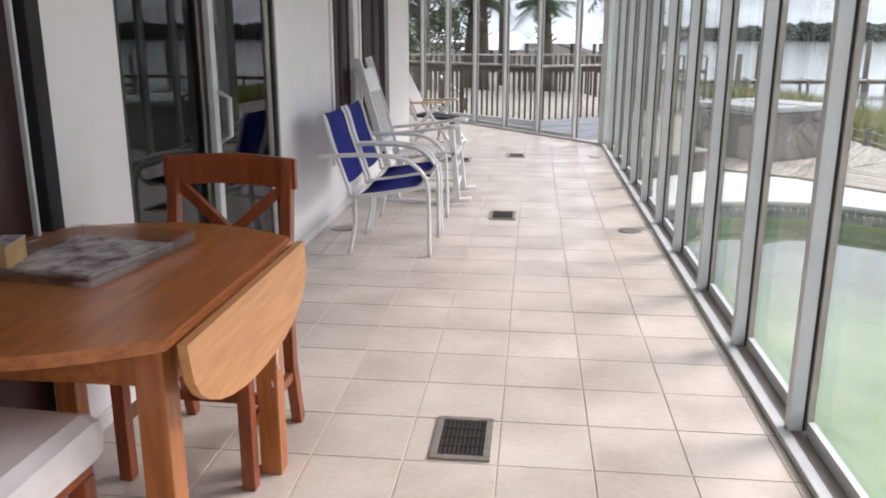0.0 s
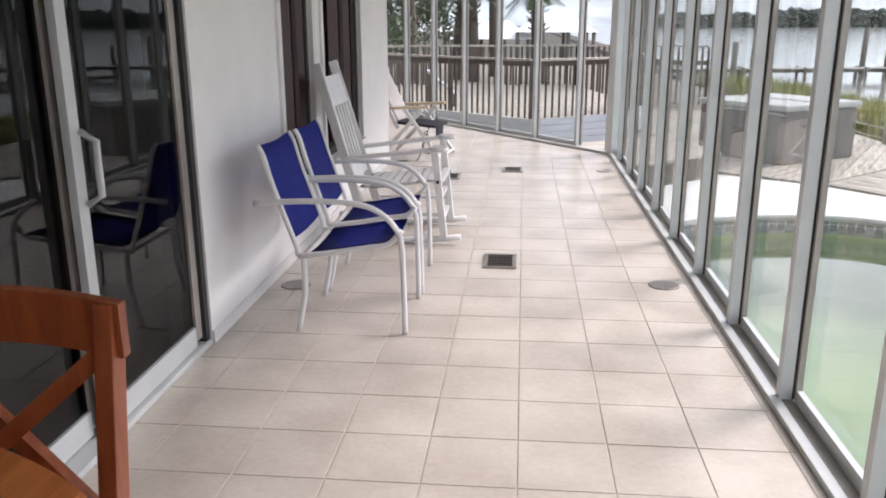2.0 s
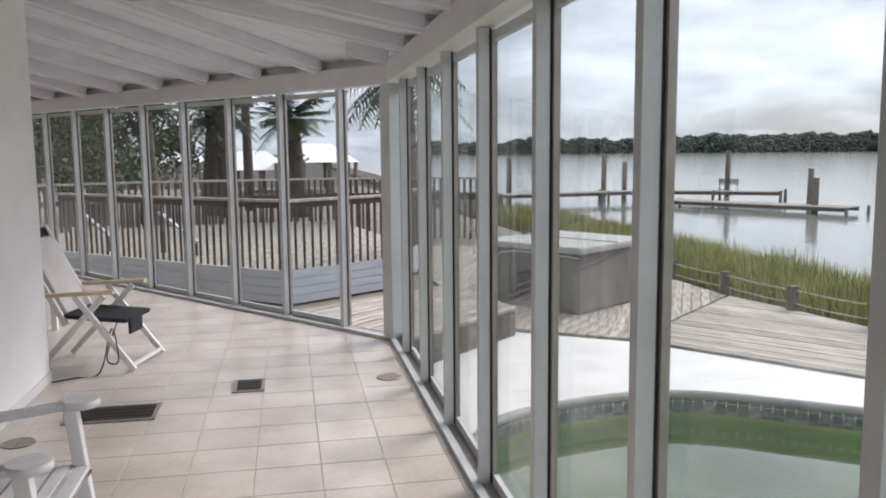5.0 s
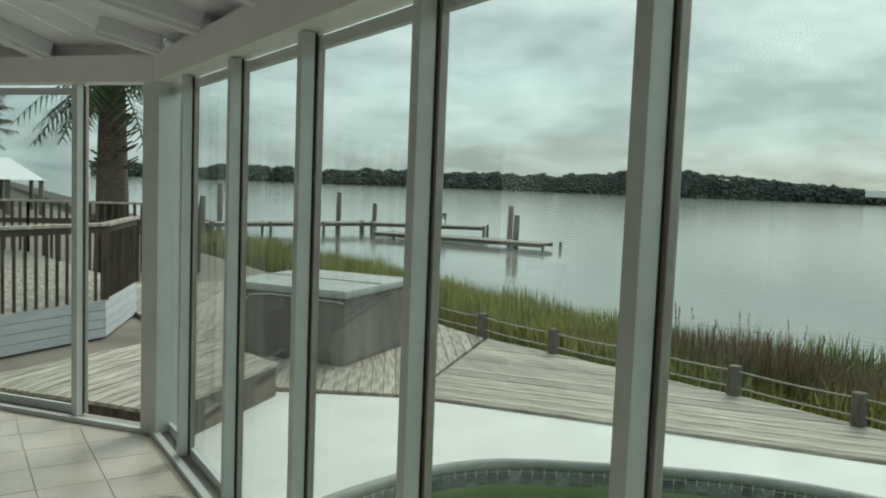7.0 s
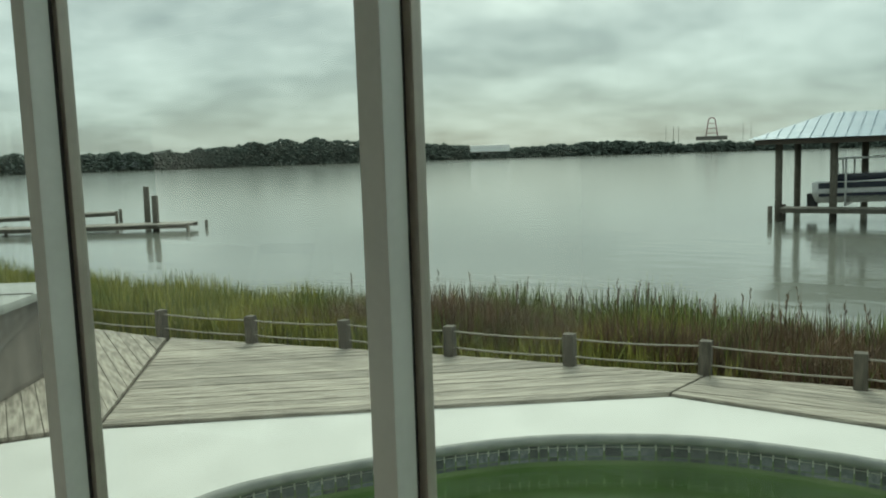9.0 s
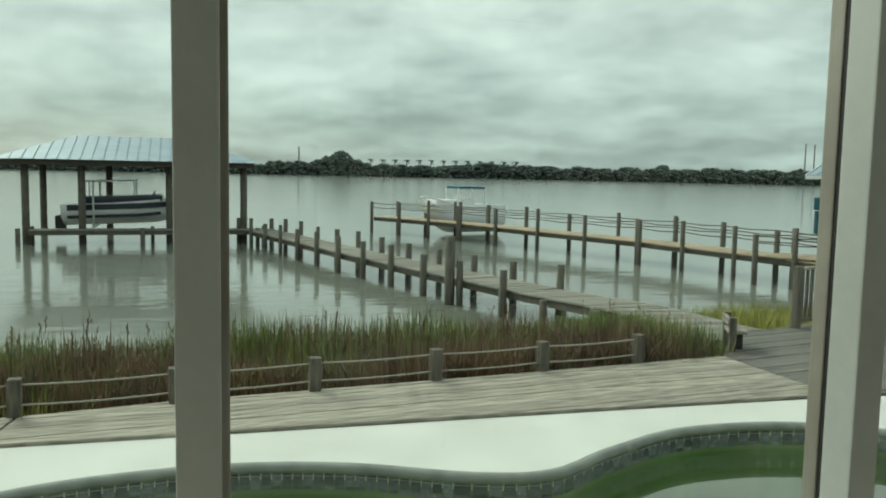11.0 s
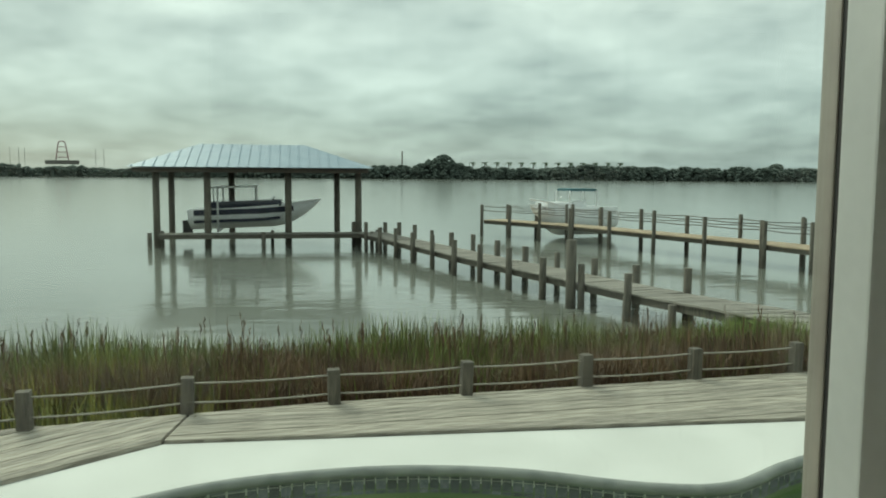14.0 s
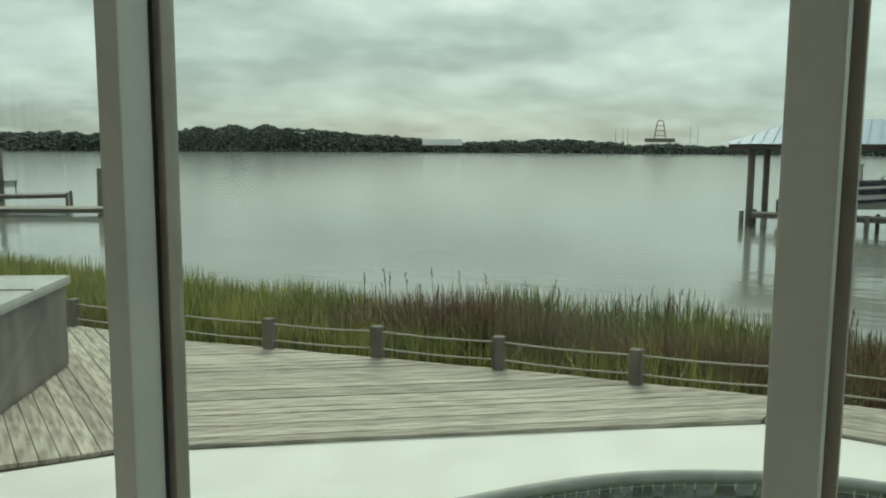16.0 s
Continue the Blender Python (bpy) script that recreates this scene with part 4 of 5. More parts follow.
for s_ in (0, 1):
    y0_ = 0.4 if s_ == 0 else -SD - 0.4
    z0_ = SHH - 0.08
    rf = part("roof_slope", beam(B(), (SW / 2, y0_, z0_), (SW / 2, -SD / 2, SHH + 0.74), SW + 0.9, 0.05), M_metalroof, sh)
    for k in range(20):
        x = -0.4 + (SW + 0.8) * k / 19
        part("seam", beam(B(), (x, y0_, z0_ + 0.035), (x, -SD / 2, SHH + 0.775), 0.04, 0.03), M_metalroof, rf)
part("fascia", box(B(), (SW / 2, 0.4, SHH - 0.14), (SW + 0.9, 0.04, 0.14)), M_hull, sh)
for x in (-0.46, SW + 0.46):
    part("barge_board", beam(B(), (x, 0.4, SHH - 0.12), (x, -SD / 2, SHH + 0.68), 0.03, 0.14), M_hull, sh)
dr = part("door", box(B(), (3.72, 0.02, 1.02), (0.8, 0.05, 2.0), bev=0.01), M_yellow, sh, "bright yellow panel door")
part("handle", box(B(), (4.03, 0.07, 0.98), (0.05, 0.05, 0.14), bev=0.01), M_gasket, dr)
part("door_frame", box(B(), (3.26, 0.03, 1.05), (0.09, 0.07, 2.1)), M_hull, sh)
part("door_frame", box(B(), (4.18, 0.03, 1.05), (0.09, 0.07, 2.1)), M_hull, sh)
part("door_frame", box(B(), (3.72, 0.03, 2.08), (0.82, 0.07, 0.09)), M_hull, sh)
part("plaque", box(B(), (SW - 0.18, 0.01, 1.65), (0.22, 0.04, 0.24), bev=0.03), M_card, sh, "small tan wall plaque")
box_ = B()
box(box_, (SW + 0.12, 0.02, 1.75), (0.25, 0.2, 0.45), bev=0.08)
box(box_, (SW + 0.12, 0.02, 1.1), (0.16, 0.16, 0.8), bev=0.05)
solid("hung_gear", box_, M_canvas, "dark blue gear hung on the shed corner", "gear").matrix_world = sh.matrix_world.copy()

# wide deck to the south: railing, plastic tables, bench, cream wall and trellis
rail = thing("deck_railing", (0, 0, DZ), "weathered grey deck railing with thin balusters", "railing")
rp = [(9.41, -0.81), (9.72, -1.89), (10.05, -3.74), (11.0, -6.5)]
for (ax, ay), (bx, by) in list(zip(rp, rp[1:])) + [((11.0, -6.5), (8.2, -7.3))]:
    part("top_rail", beam(B(), (ax, ay, 0.92), (bx, by, 0.92), 0.1, 0.04), M_deck, rail)
    part("bottom_rail", beam(B(), (ax, ay, 0.1), (bx, by, 0.1), 0.05, 0.05), M_pile, rail)
    part("post", box(B(), (ax, ay, 0.48), (0.11, 0.11, 0.96), bev=0.01), M_pile, rail)
    cnt = int(math.hypot(bx - ax, by - ay) / 0.12)
    for k in range(1, cnt):
        t = k / cnt
        part("baluster", box(B(), (ax + (bx - ax) * t, ay + (by - ay) * t, 0.5), (0.04, 0.04, 0.82), rz=20), M_pile, rail)


def plastic_table(at, r):
    t = thing("garden_table", at, "round white plastic garden table on the deck", "table", "white garden tables")
    bm = B()
    tube(bm, [(0, 0, 0.66), (0, 0, 0.69)], r, 28, r * 0.97)
    part("tabletop", bm, M_tube, t)
    for k in range(4):
        a = 0.8 + k * math.pi / 2
        part("leg", tube(B(), [(math.cos(a) * r * 0.62, math.sin(a) * r * 0.62, 0), (math.cos(a) * r * 0.5, math.sin(a) * r * 0.5, 0.66)], 0.035, 8), M_tube, t)


plastic_table((9.42, -3.85, DZ), 0.5)
plastic_table((8.94, -4.78, DZ), 0.52)
bn = thing("plank_seat", (8.38, 1.1, DZ), "grey weathered timber seat at the deck edge", "bench", rz=-28)
part("back", box(B(), (0, 0.12, 0.38), (0.5, 0.05, 0.1), bev=0.01), M_deck, bn)
part("seat", box(B(), (0, 0, 0.24), (0.42, 0.24, 0.05), bev=0.01), M_deck, bn)
for x in (-0.24, 0.24):
    part("post", box(B(), (x, 0.08, 0.22), (0.09, 0.09, 0.46), bev=0.015), M_pile, bn)
part("box", box(B(), (0, 0.02, 0.1), (0.24, 0.2, 0.2), bev=0.02), M_gasket, bn)
solid("wall_garden", box(B(), (6.95, -4.15, 0.3), (0.35, 1.8, 2.3), rz=115, bev=0.03), M_cream, "cream stucco garden wall with worn edges", "wall", kind="structure")
solid("wall_cap", box(B(), (6.95, -4.15, 1.52), (0.7, 2.1, 0.16), rz=115, bev=0.02), M_metalroof, "grey cap on the cream garden wall", "trim", kind="structure")
tre = thing("trellis", (6.26, -1.79, DZ), "grey timber trellis post with a braced head", "trellis")
part("post", box(B(), (0, 0, 0.9), (0.09, 0.09, 1.8), rz=25, bev=0.008), M_pile, tre)
part("head_beam", beam(B(), (0.5, 0.3, 1.84), (-1.2, -0.95, 1.84), 0.09, 0.13), M_pile, tre)
part("brace", beam(B(), (0, 0, 1.45), (-0.32, -0.22, 1.8), 0.04, 0.05), M_pile, tre)

# covered spa
spa = thing("hot_tub", (3.43, 16.7, DZ), "square hot tub with a grey cover and weathered sides", "hot tub", rz=34.6)
part("side_panel", box(B(), (0, 0, 0.43), (1.8, 1.8, 0.86), bev=0.06), M_spa, spa)
part("cover", box(B(), (0, 0, 0.91), (1.88, 1.88, 0.1), bev=0.04), M_spatop, spa, "flat grey vinyl cover")
part("cover_fold", box(B(), (0, 0, 0.962), (0.03, 1.85, 0.012)), M_spa, spa)
bm = B()
tube(bm, [(-0.9, -0.88, 0.80), (-0.93, -0.6, 0.82), (-0.95, 0.5, 0.8), (-0.95, 0.62, 0.4)], 0.014, 6, smooth_n=3)
part("cover_bar", bm, M_chrome, spa)

# raised deck with pale siding beyond the angled glass
rd = thing("raised_deck", (0, 0, 0), "raised deck with pale siding skirt and thin balusters", "deck")
RP = [(-5.0, 21.2), (-2.44, 18.85), (-0.8, 17.45), (0.92, 18.6), (1.7, 20.5)]
part("platform", prism(B(), RP + [(0.5, 27.0), (-8.0, 27.0)], -0.44, -0.38), M_deck, rd)
for (ax, ay), (bx, by) in zip(RP, RP[1:]):
    for k in range(4):
        part("siding", beam(B(), (ax, ay, -0.8 + 0.13 * k), (bx, by, -0.8 + 0.13 * k), 0.04 - 0.006 * k, 0.122), M_siding, rd)
    part("cap_rail", beam(B(), (ax, ay, 0.74), (bx, by, 0.74), 0.14, 0.04), M_deck, rd)
    part("under_rail", beam(B(), (ax, ay, 0.67), (bx, by, 0.67), 0.04, 0.09), M_fencewood, rd)
    part("post", box(B(), (bx, by, 0.2), (0.1, 0.1, 1.06), bev=0.01), M_fencewood, rd)
    cnt = int(math.hypot(bx - ax, by - ay) / 0.15)
    for k in range(1, cnt):
        t = k / cnt
        part("baluster", box(B(), (ax + (bx - ax) * t, ay + (by - ay) * t, 0.17), (0.04, 0.04, 1.0), rx=random.uniform(-2, 2)), M_fencewood, rd)
fr = thing("yard_fence", (0, 0, 0), "dark brown timber fence with pale top rail", "fence")
for x0, y0, x1, y1 in ((-9.5, 23.5, -4.4, 26.5), (-4.4, 26.5, 0.6, 27.0), (0.6, 27.0, 4.2, 26.0)):
    part("top_rail", beam(B(), (x0, y0, 0.75), (x1, y1, 0.75), 0.14, 0.05), M_deck, fr)
    part("lower_rail", beam(B(), (x0, y0, 0.3), (x1, y1, 0.3), 0.04, 0.12), M_fencewood, fr)
    cnt = int(math.hypot(x1 - x0, y1 - y0) / 0.16)
    for k in range(cnt + 1):
        t = k / cnt
        part("picket", box(B(), (x0 + (x1 - x0) * t, y0 + (y1 - y0) * t, -0.08), (0.06, 0.06, 1.6)), M_fencewood, fr)
for x, y in ((-2.9, 20.6), (-4.6, 21.8)):
    st = thing("stair_handrail", (x, y, -0.38), "pale sloping stair handrail on dark posts", "handrail")
    part("rail", beam(B(), (-0.25, 0.2, 0.75), (0.5, -0.55, 0.25), 0.07, 0.05), M_siding, st)
    part("post", box(B(), (-0.2, 0.15, 0.35), (0.09, 0.09, 0.7)), M_fencewood, st)
    part("post", box(B(), (0.45, -0.5, 0.12), (0.09, 0.09, 0.3)), M_fencewood, st)


# ---- palms and other greenery to the north ----
def frond(bm, base, az, rise, L, droop, rnd, leaflets=15, lw=0.035):
    """A feather or fan frond: a drooping rib with narrow leaflets."""
    pts = []
    for i in range(8):
        t = i / 7
        r = L * t * math.cos(rise * (1 - t * 0.5))
        z = L * (math.sin(rise) * t - droop * t * t)
        pts.append(Vector((base[0] + math.cos(az) * r, base[1] + math.sin(az) * r, base[2] + z)))
    side = Vector((-math.sin(az), math.cos(az), 0))
    for i in range(leaflets):
        t = 0.18 + 0.8 * i / leaflets
        k = min(int(t * 7), 6)
        p = pts[k].lerp(pts[k + 1], t * 7 - k)
        d = (pts[k + 1] - pts[k]).normalized()
        ll = L * 0.34 * math.sin(math.pi * min(1, t * 0.85 + 0.12)) + 0.05
        for s in (-1, 1):
            tip = p + side * s * ll * 0.8 + d * ll * 0.5 + Vector((0, 0, -ll * rnd.uniform(0.2, 0.6)))
            o = d * lw
            bm.faces.new([bm.verts.new(q) for q in (p - o, p + o, tip)])
    for a, b in zip(pts, pts[1:]):
        o = side * 0.02
        bm.faces.new([bm.verts.new(q) for q in (a - o, a + o, b + o, b - o)])


def palm(x, y, h, L, tr, seed, label, fronds=30, z0=-0.95, droop=(0.1, 0.5)):
    rnd = random.Random(seed)
    t = thing("palm_tree", (x, y, z0), label, "palm tree", "palms in the yard")
    bm = B()
    lean = rnd.uniform(-0.25, 0.25)
    tube(bm, [(lean * (k / 6) ** 2, 0, h * k / 6) for k in range(7)], tr * 1.25, 9, tr * 0.85)
    for k in range(40):
        a, zz = rnd.uniform(0, 6.28), rnd.uniform(h * 0.55, h)
        o = lean * (zz / h) ** 2
        beam(bm, (o + math.cos(a) * tr * 0.8, math.sin(a) * tr * 0.8, zz), (o + math.cos(a) * tr * 1.7, math.sin(a) * tr * 1.7, zz + 0.16), 0.07, 0.03)
    part("trunk", bm, M_bark, t)
    bm = B()
    for k in range(fronds):
        frond(bm, (lean, 0, h), rnd.uniform(0, 6.28), rnd.uniform(-0.3, 1.35), L * rnd.uniform(0.75, 1.05), rnd.uniform(*droop), rnd)
    part("crown", bm, M_palm, t)


palm(-0.36, 34.9, 3.6, 1.6, 0.27, 1, "short palm with a full green crown and rough trunk", 46)
palm(-3.6, 36.8, 3.8, 1.8, 0.32, 2, "thick-trunked palm with spreading dark fronds", 34)
palm(-3.0, 35.6, 3.9, 1.7, 0.24, 7, "palm with a ragged dark crown")
palm(-2.3, 38.8, 7.4, 1.9, 0.17, 3, "tall slender pale-trunked palm")
palm(-4.8, 30.6, 4.2, 1.7, 0.2, 4, "leaning palm with dark fronds")
palm(-6.6, 32.0, 5.0, 2.0, 0.3, 5, "palm with a broad shaggy trunk")
palm(-8.0, 29.0, 4.4, 1.9, 0.3, 6, "shaggy palm with hanging fronds")
palm(2.4, 27.0, 4.5, 2.2, 0.34, 9, "shaggy palm with long drooping fronds", 34, droop=(0.4, 0.8))


def leafy_tree(x, y, h, r, seed, label):
    rnd = random.Random(seed)
    t = thing("tree", (x, y, -0.95), label, "tree", "yard trees")
    bm = B()
    tube(bm, [(0, 0, 0), (0.1, 0.05, h * 0.35), (0.0, 0.1, h * 0.7)], 0.22, 9, 0.1)
    for k in range(6):
        a = k * 1.05 + rnd.random()
        tube(bm, [(0, 0.05, h * 0.35), (math.cos(a) * r * 0.35, math.sin(a) * r * 0.35, h * 0.6), (math.cos(a) * r * 0.7, math.sin(a) * r * 0.7, h * 0.8)], 0.09, 6, 0.03)
    part("trunk", bm, M_bark, t)
    vs, fs = [], []
    for c in range(46):
        a, rr, zz = rnd.uniform(0, 6.28), r * math.sqrt(rnd.random()), rnd.uniform(0.38, 1.0) * h
        rr *= 1.05 - 0.5 * max(0, zz / h - 0.6)
        cx, cy = math.cos(a) * rr, math.sin(a) * rr
        for _ in range(70):
            p = Vector((cx + rnd.gauss(0, 0.34), cy + rnd.gauss(0, 0.34), zz + rnd.gauss(0, 0.26)))
            u = Vector((rnd.gauss(0, 1), rnd.gauss(0, 1), rnd.gauss(0, 1))).normalized() * 0.11
            w = Vector((rnd.gauss(0, 1), rnd.gauss(0, 1), rnd.gauss(0, 1))).normalized() * 0.06
            k = len(vs)
            vs += [tuple(p - u), tuple(p + w), tuple(p + u), tuple(p - w)]
            fs.append((k, k + 1, k + 2, k + 3))
    me = bpy.data.meshes.new("crown")
    me.from_pydata(vs, [], fs)
    me.materials.append(M_palm)
    o = new("crown", me)
    o.parent = t


for i, (x, y, h, r) in enumerate(((-9.0, 27.5, 6.5, 2.4), (-11.5, 30.0, 7.5, 3.0), (-8.0, 37.0, 7.0, 2.6), (-14.5, 28.0, 7.5, 3.0), (-12.0, 39.0, 8.0, 3.2), (-6.8, 28.6, 4.0, 1.9), (-5.6, 34.0, 4.5, 2.0), (-9.5, 24.5, 4.2, 2.0), (-8.6, 32.0, 5.0, 2.2))):
    leafy_tree(x, y, h, r, 20 + i, "dense dark green yard tree behind the fence")

# boat shelters up the shore
for x, y, w, dpt, zr, lab in ((-3.0, 54.8, 5.0, 5.0, 0.45, "white-roofed boat shelter on posts"), (0.9, 55.0, 4.9, 6.0, 0.85, "white hipped-roof boat shelter on the water"), (-9.0, 66.3, 5.0, 6.0, 0.8, "low white-roofed boat shelter")):
    t = thing("boat_shelter", (x, y, WZ), lab, "boat shelter", "white boat shelters")
    e = zr - WZ
    bm = B()
    q = [bm.verts.new(c) for c in ((-w / 2, -dpt / 2, e), (w / 2, -dpt / 2, e), (w / 2, dpt / 2, e), (-w / 2, dpt / 2, e), (-w * 0.2, 0, e + 1.1), (w * 0.2, 0, e + 1.1))]
    for f in ((0, 1, 5, 4), (1, 2, 5), (2, 3, 4, 5), (3, 0, 4), (3, 2, 1, 0)):
        bm.faces.new([q[i] for i in f])
    part("roof", bm, M_whiteroof, t, "white metal roof")
    for sx in (-1, -0.33, 0.33, 1):
        for sy in (-1, 1):
            part("post", tube(B(), [(sx * w * 0.46, sy * dpt * 0.46, -0.6), (sx * w * 0.46, sy * dpt * 0.46, e)], 0.12, 6), M_pile, t)
    part("deck", box(B(), (0, 0, 0.55), (w, dpt, 0.15)), M_dockwood, t)
    part("stored_boat", hull(B(), 4.2, 1.7, 0.6), M_hull, t)

# ---- far shore ----
def far_arc(az):
    return 640 + 40 * math.sin(az * 3)


def shore_height(deg):
    """Height of the tree line, by bearing from +x towards +y."""
    h = 8.0 + 3.0 * noise.noise((deg * 0.16, 0, 0)) + 2.6 * noise.noise((deg * 0.9, 3, 0)) + 1.6 * noise.noise((deg * 3.1, 7, 0))
    h += 9.0 * math.exp(-((deg - 42) / 7.5) ** 2) + 3 * math.exp(-((deg - 60) / 9.0) ** 2) + 6 * math.exp(-((deg + 10.5) / 1.1) ** 2)
    if 10 < deg < 17:
        h *= 0.75
    return max(h, 3.5) * 1.2


rnd = random.Random(11)
ico = B()
bmesh.ops.create_icosphere(ico, subdivisions=1, radius=1.0)
iv, ifc = [v.co.copy() for v in ico.verts], [[v.index for v in f.verts] for f in ico.faces]
ico.free()
vs, fs = [], []
for k in range(26000):
    deg = rnd.uniform(-62, 82)
    az = radians(deg)
    rr = far_arc(az) + rnd.uniform(-8, 25)
    s = rnd.uniform(0.6, 1.5)
    z = WZ + (1 - 0.95 * rnd.random() ** 1.6) * shore_height(deg) - s * 0.5
    cx, cy = math.cos(az) * rr, math.sin(az) * rr + 8
    j = len(vs)
    for q in iv:
        w = 0.7 + 0.6 * rnd.random()
        vs.append((cx + q.x * s * w * 1.2, cy + q.y * s * w * 1.2, z + q.z * s * w * 0.8))
    fs += [[j + i for i in f] for f in ifc]
me = bpy.data.meshes.new("far_woods")
me.from_pydata(vs, [], fs)
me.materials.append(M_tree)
tagged(new("far_woods", me), "low dark wooded shore across the water, haze in its colour", "woods", kind="stuff")
bk = B()
ridge = []
for k in range(1440):
    d = -62 + 0.1 * k
    az = radians(d)
    rr = far_arc(az) + 14
    ridge.append((math.cos(az) * rr, math.sin(az) * rr + 8, WZ + 0.82 * shore_height(d)))
for (x0, y0, z0), (x1, y1, z1) in zip(ridge, ridge[1:]):
    bk.faces.new([bk.verts.new(q) for q in ((x0, y0, -3), (x1, y1, -3), (x1, y1, z1), (x0, y0, z0))])
solid("backdrop", bk, M_tree, "dark wooded bank across the water, haze in its colour", "shore", kind="structure")
for k in range(13):
    d = radians(-12.6 - 0.85 * k)
    x, y = math.cos(d) * 630, math.sin(d) * 630 + 8
    t = thing("far_palm", (x, y, WZ), "tiny distant palm on the far shore", "palm tree", "row of far palms")
    part("trunk", tube(B(), [(0, 0, 0), (0, 0, 12.5)], 0.4, 5), M_bark, t)
    cb2 = B()
    for j in range(9):
        a = j * 0.7
        cb2.faces.new([cb2.verts.new(q) for q in ((0, 0, 12.4), (math.cos(a) * 1.6 - 0.6 * math.sin(a), math.sin(a) * 1.6 + 0.6 * math.cos(a), 13.2), (math.cos(a) * 3.2, math.sin(a) * 3.2, 12.6 - 1.6 * (j % 3)), (math.cos(a) * 1.6 + 0.6 * math.sin(a), math.sin(a) * 1.6 - 0.6 * math.cos(a), 13.0))])
    part("crown", cb2, M_palm, t)
rt = thing("amusement_ride", (677, 184, WZ), "distant faded red looped steel ride on the shore", "ride", rz=14)
bm = B()
tube(bm, [(0, -4.6, 12), (0, -2.8, 24), (0, -1.6, 27), (0, 1.6, 27), (0, 2.8, 24), (0, 4.6, 12)], 0.5, 6, smooth_n=4)
for z, w in ((15, 4.0), (19, 3.4), (23, 2.8)):
    tube(bm, [(0, -w, z), (0, w, z)], 0.35, 6)
part("loop", bm, M_ride, rt)
part("platform", box(B(), (0, 0, 11), (14, 24, 3)), M_spa, rt)
for y in (-24, -30, 26, 30, 36):
    part("mast", tube(B(), [(0, y, 8), (0, y, 22)], 0.16, 5), M_spa, rt)
solid("radio_mast", tube(B(), [(693.0, -85.0, -2), (693.0, -85.0, 21)], 0.6, 5), M_spa, "thin grey mast on the far shore", "mast")
for k in range(3):
    solid("power_pylon", tube(B(), [(480.0, -420.0 - 8 * k, -2), (480.0, -420.0 - 8 * k, 27)], 0.5, 5), M_spa, "thin grey distant power pylon", "pylon", "far pylons")
solid("far_house", box(B(), (619, -152, 2.5), (6, 9, 8), bev=0.5), M_hull, "small white building on the far shore", "building")
solid("far_storage_hall", box(B(), (556, 323, 6), (10, 30, 5), bev=0.5), M_whiteroof, "long white hall on the far shore", "building")

# ---- furniture ----
def sling_chair(at, rz):
    """Tubular armchair that faces +x, with a blue mesh sling."""
    t = thing("patio_chair", at, "white tubular patio armchair with a royal blue sling", "chair", "blue sling chairs", rz=rz)
    for y in (-0.26, 0.26):
        bm = B()
        tube(bm, [(0.27, y, 0), (0.265, y, 0.3), (0.25, y, 0.48), (0.16, y, 0.585), (0.03, y, 0.625), (-0.2, y, 0.63), (-0.42, y, 0.615)], 0.0135, 8, smooth_n=4)
        part("front_leg_and_arm", bm, M_tube, t)
        bm = B()
        tube(bm, [(-0.24, y, 0), (-0.2, y, 0.2), (-0.2, y, 0.36)], 0.0135, 8, smooth_n=3)
        part("rear_leg", bm, M_tube, t)
        bm = B()
        tube(bm, [(0.26, y * 0.96, 0.5), (0.2, y * 0.96, 0.435), (0.1, y * 0.96, 0.415), (-0.2, y * 0.96, 0.37), (-0.235, y * 0.96, 0.42), (-0.33, y * 0.96, 0.7), (-0.365, y * 0.96, 0.83), (-0.39, y * 0.96, 0.88)], 0.013, 8, smooth_n=4)
        part("side_rail", bm, M_tube, t)
    bm = B()
    tube(bm, [(-0.2, -0.25, 0.36), (-0.2, 0.25, 0.36)], 0.012, 8)
    part("cross_bar", bm, M_tube, t)

    def sheet(prof):
        b = B()
        rows = []
        for x, z in prof:
            rows.append([b.verts.new((x, -0.235 + 0.47 * k / 6, z - 0.012 * math.sin(math.pi * k / 6))) for k in range(7)])
        for r, s2 in zip(rows, rows[1:]):
            for k in range(6):
                b.faces.new((r[k], r[k + 1], s2[k + 1], s2[k])).smooth = True
        g = bmesh.ops.solidify(b, geom=list(b.faces), thickness=0.006)
        return b
    part("seat", sheet([(0.22, 0.44), (0.1, 0.425), (-0.05, 0.4), (-0.17, 0.385)]), M_blue, t, "royal blue mesh seat")
    part("backrest", sheet([(-0.245, 0.45), (-0.29, 0.58), (-0.33, 0.7), (-0.365, 0.83), (-0.39, 0.88)]), M_blue, t, "royal blue mesh back")
    return t


sling_chair((-1.76, 5.87, 0), 0)
sling_chair((-1.76, 6.47, 0), 1.5)


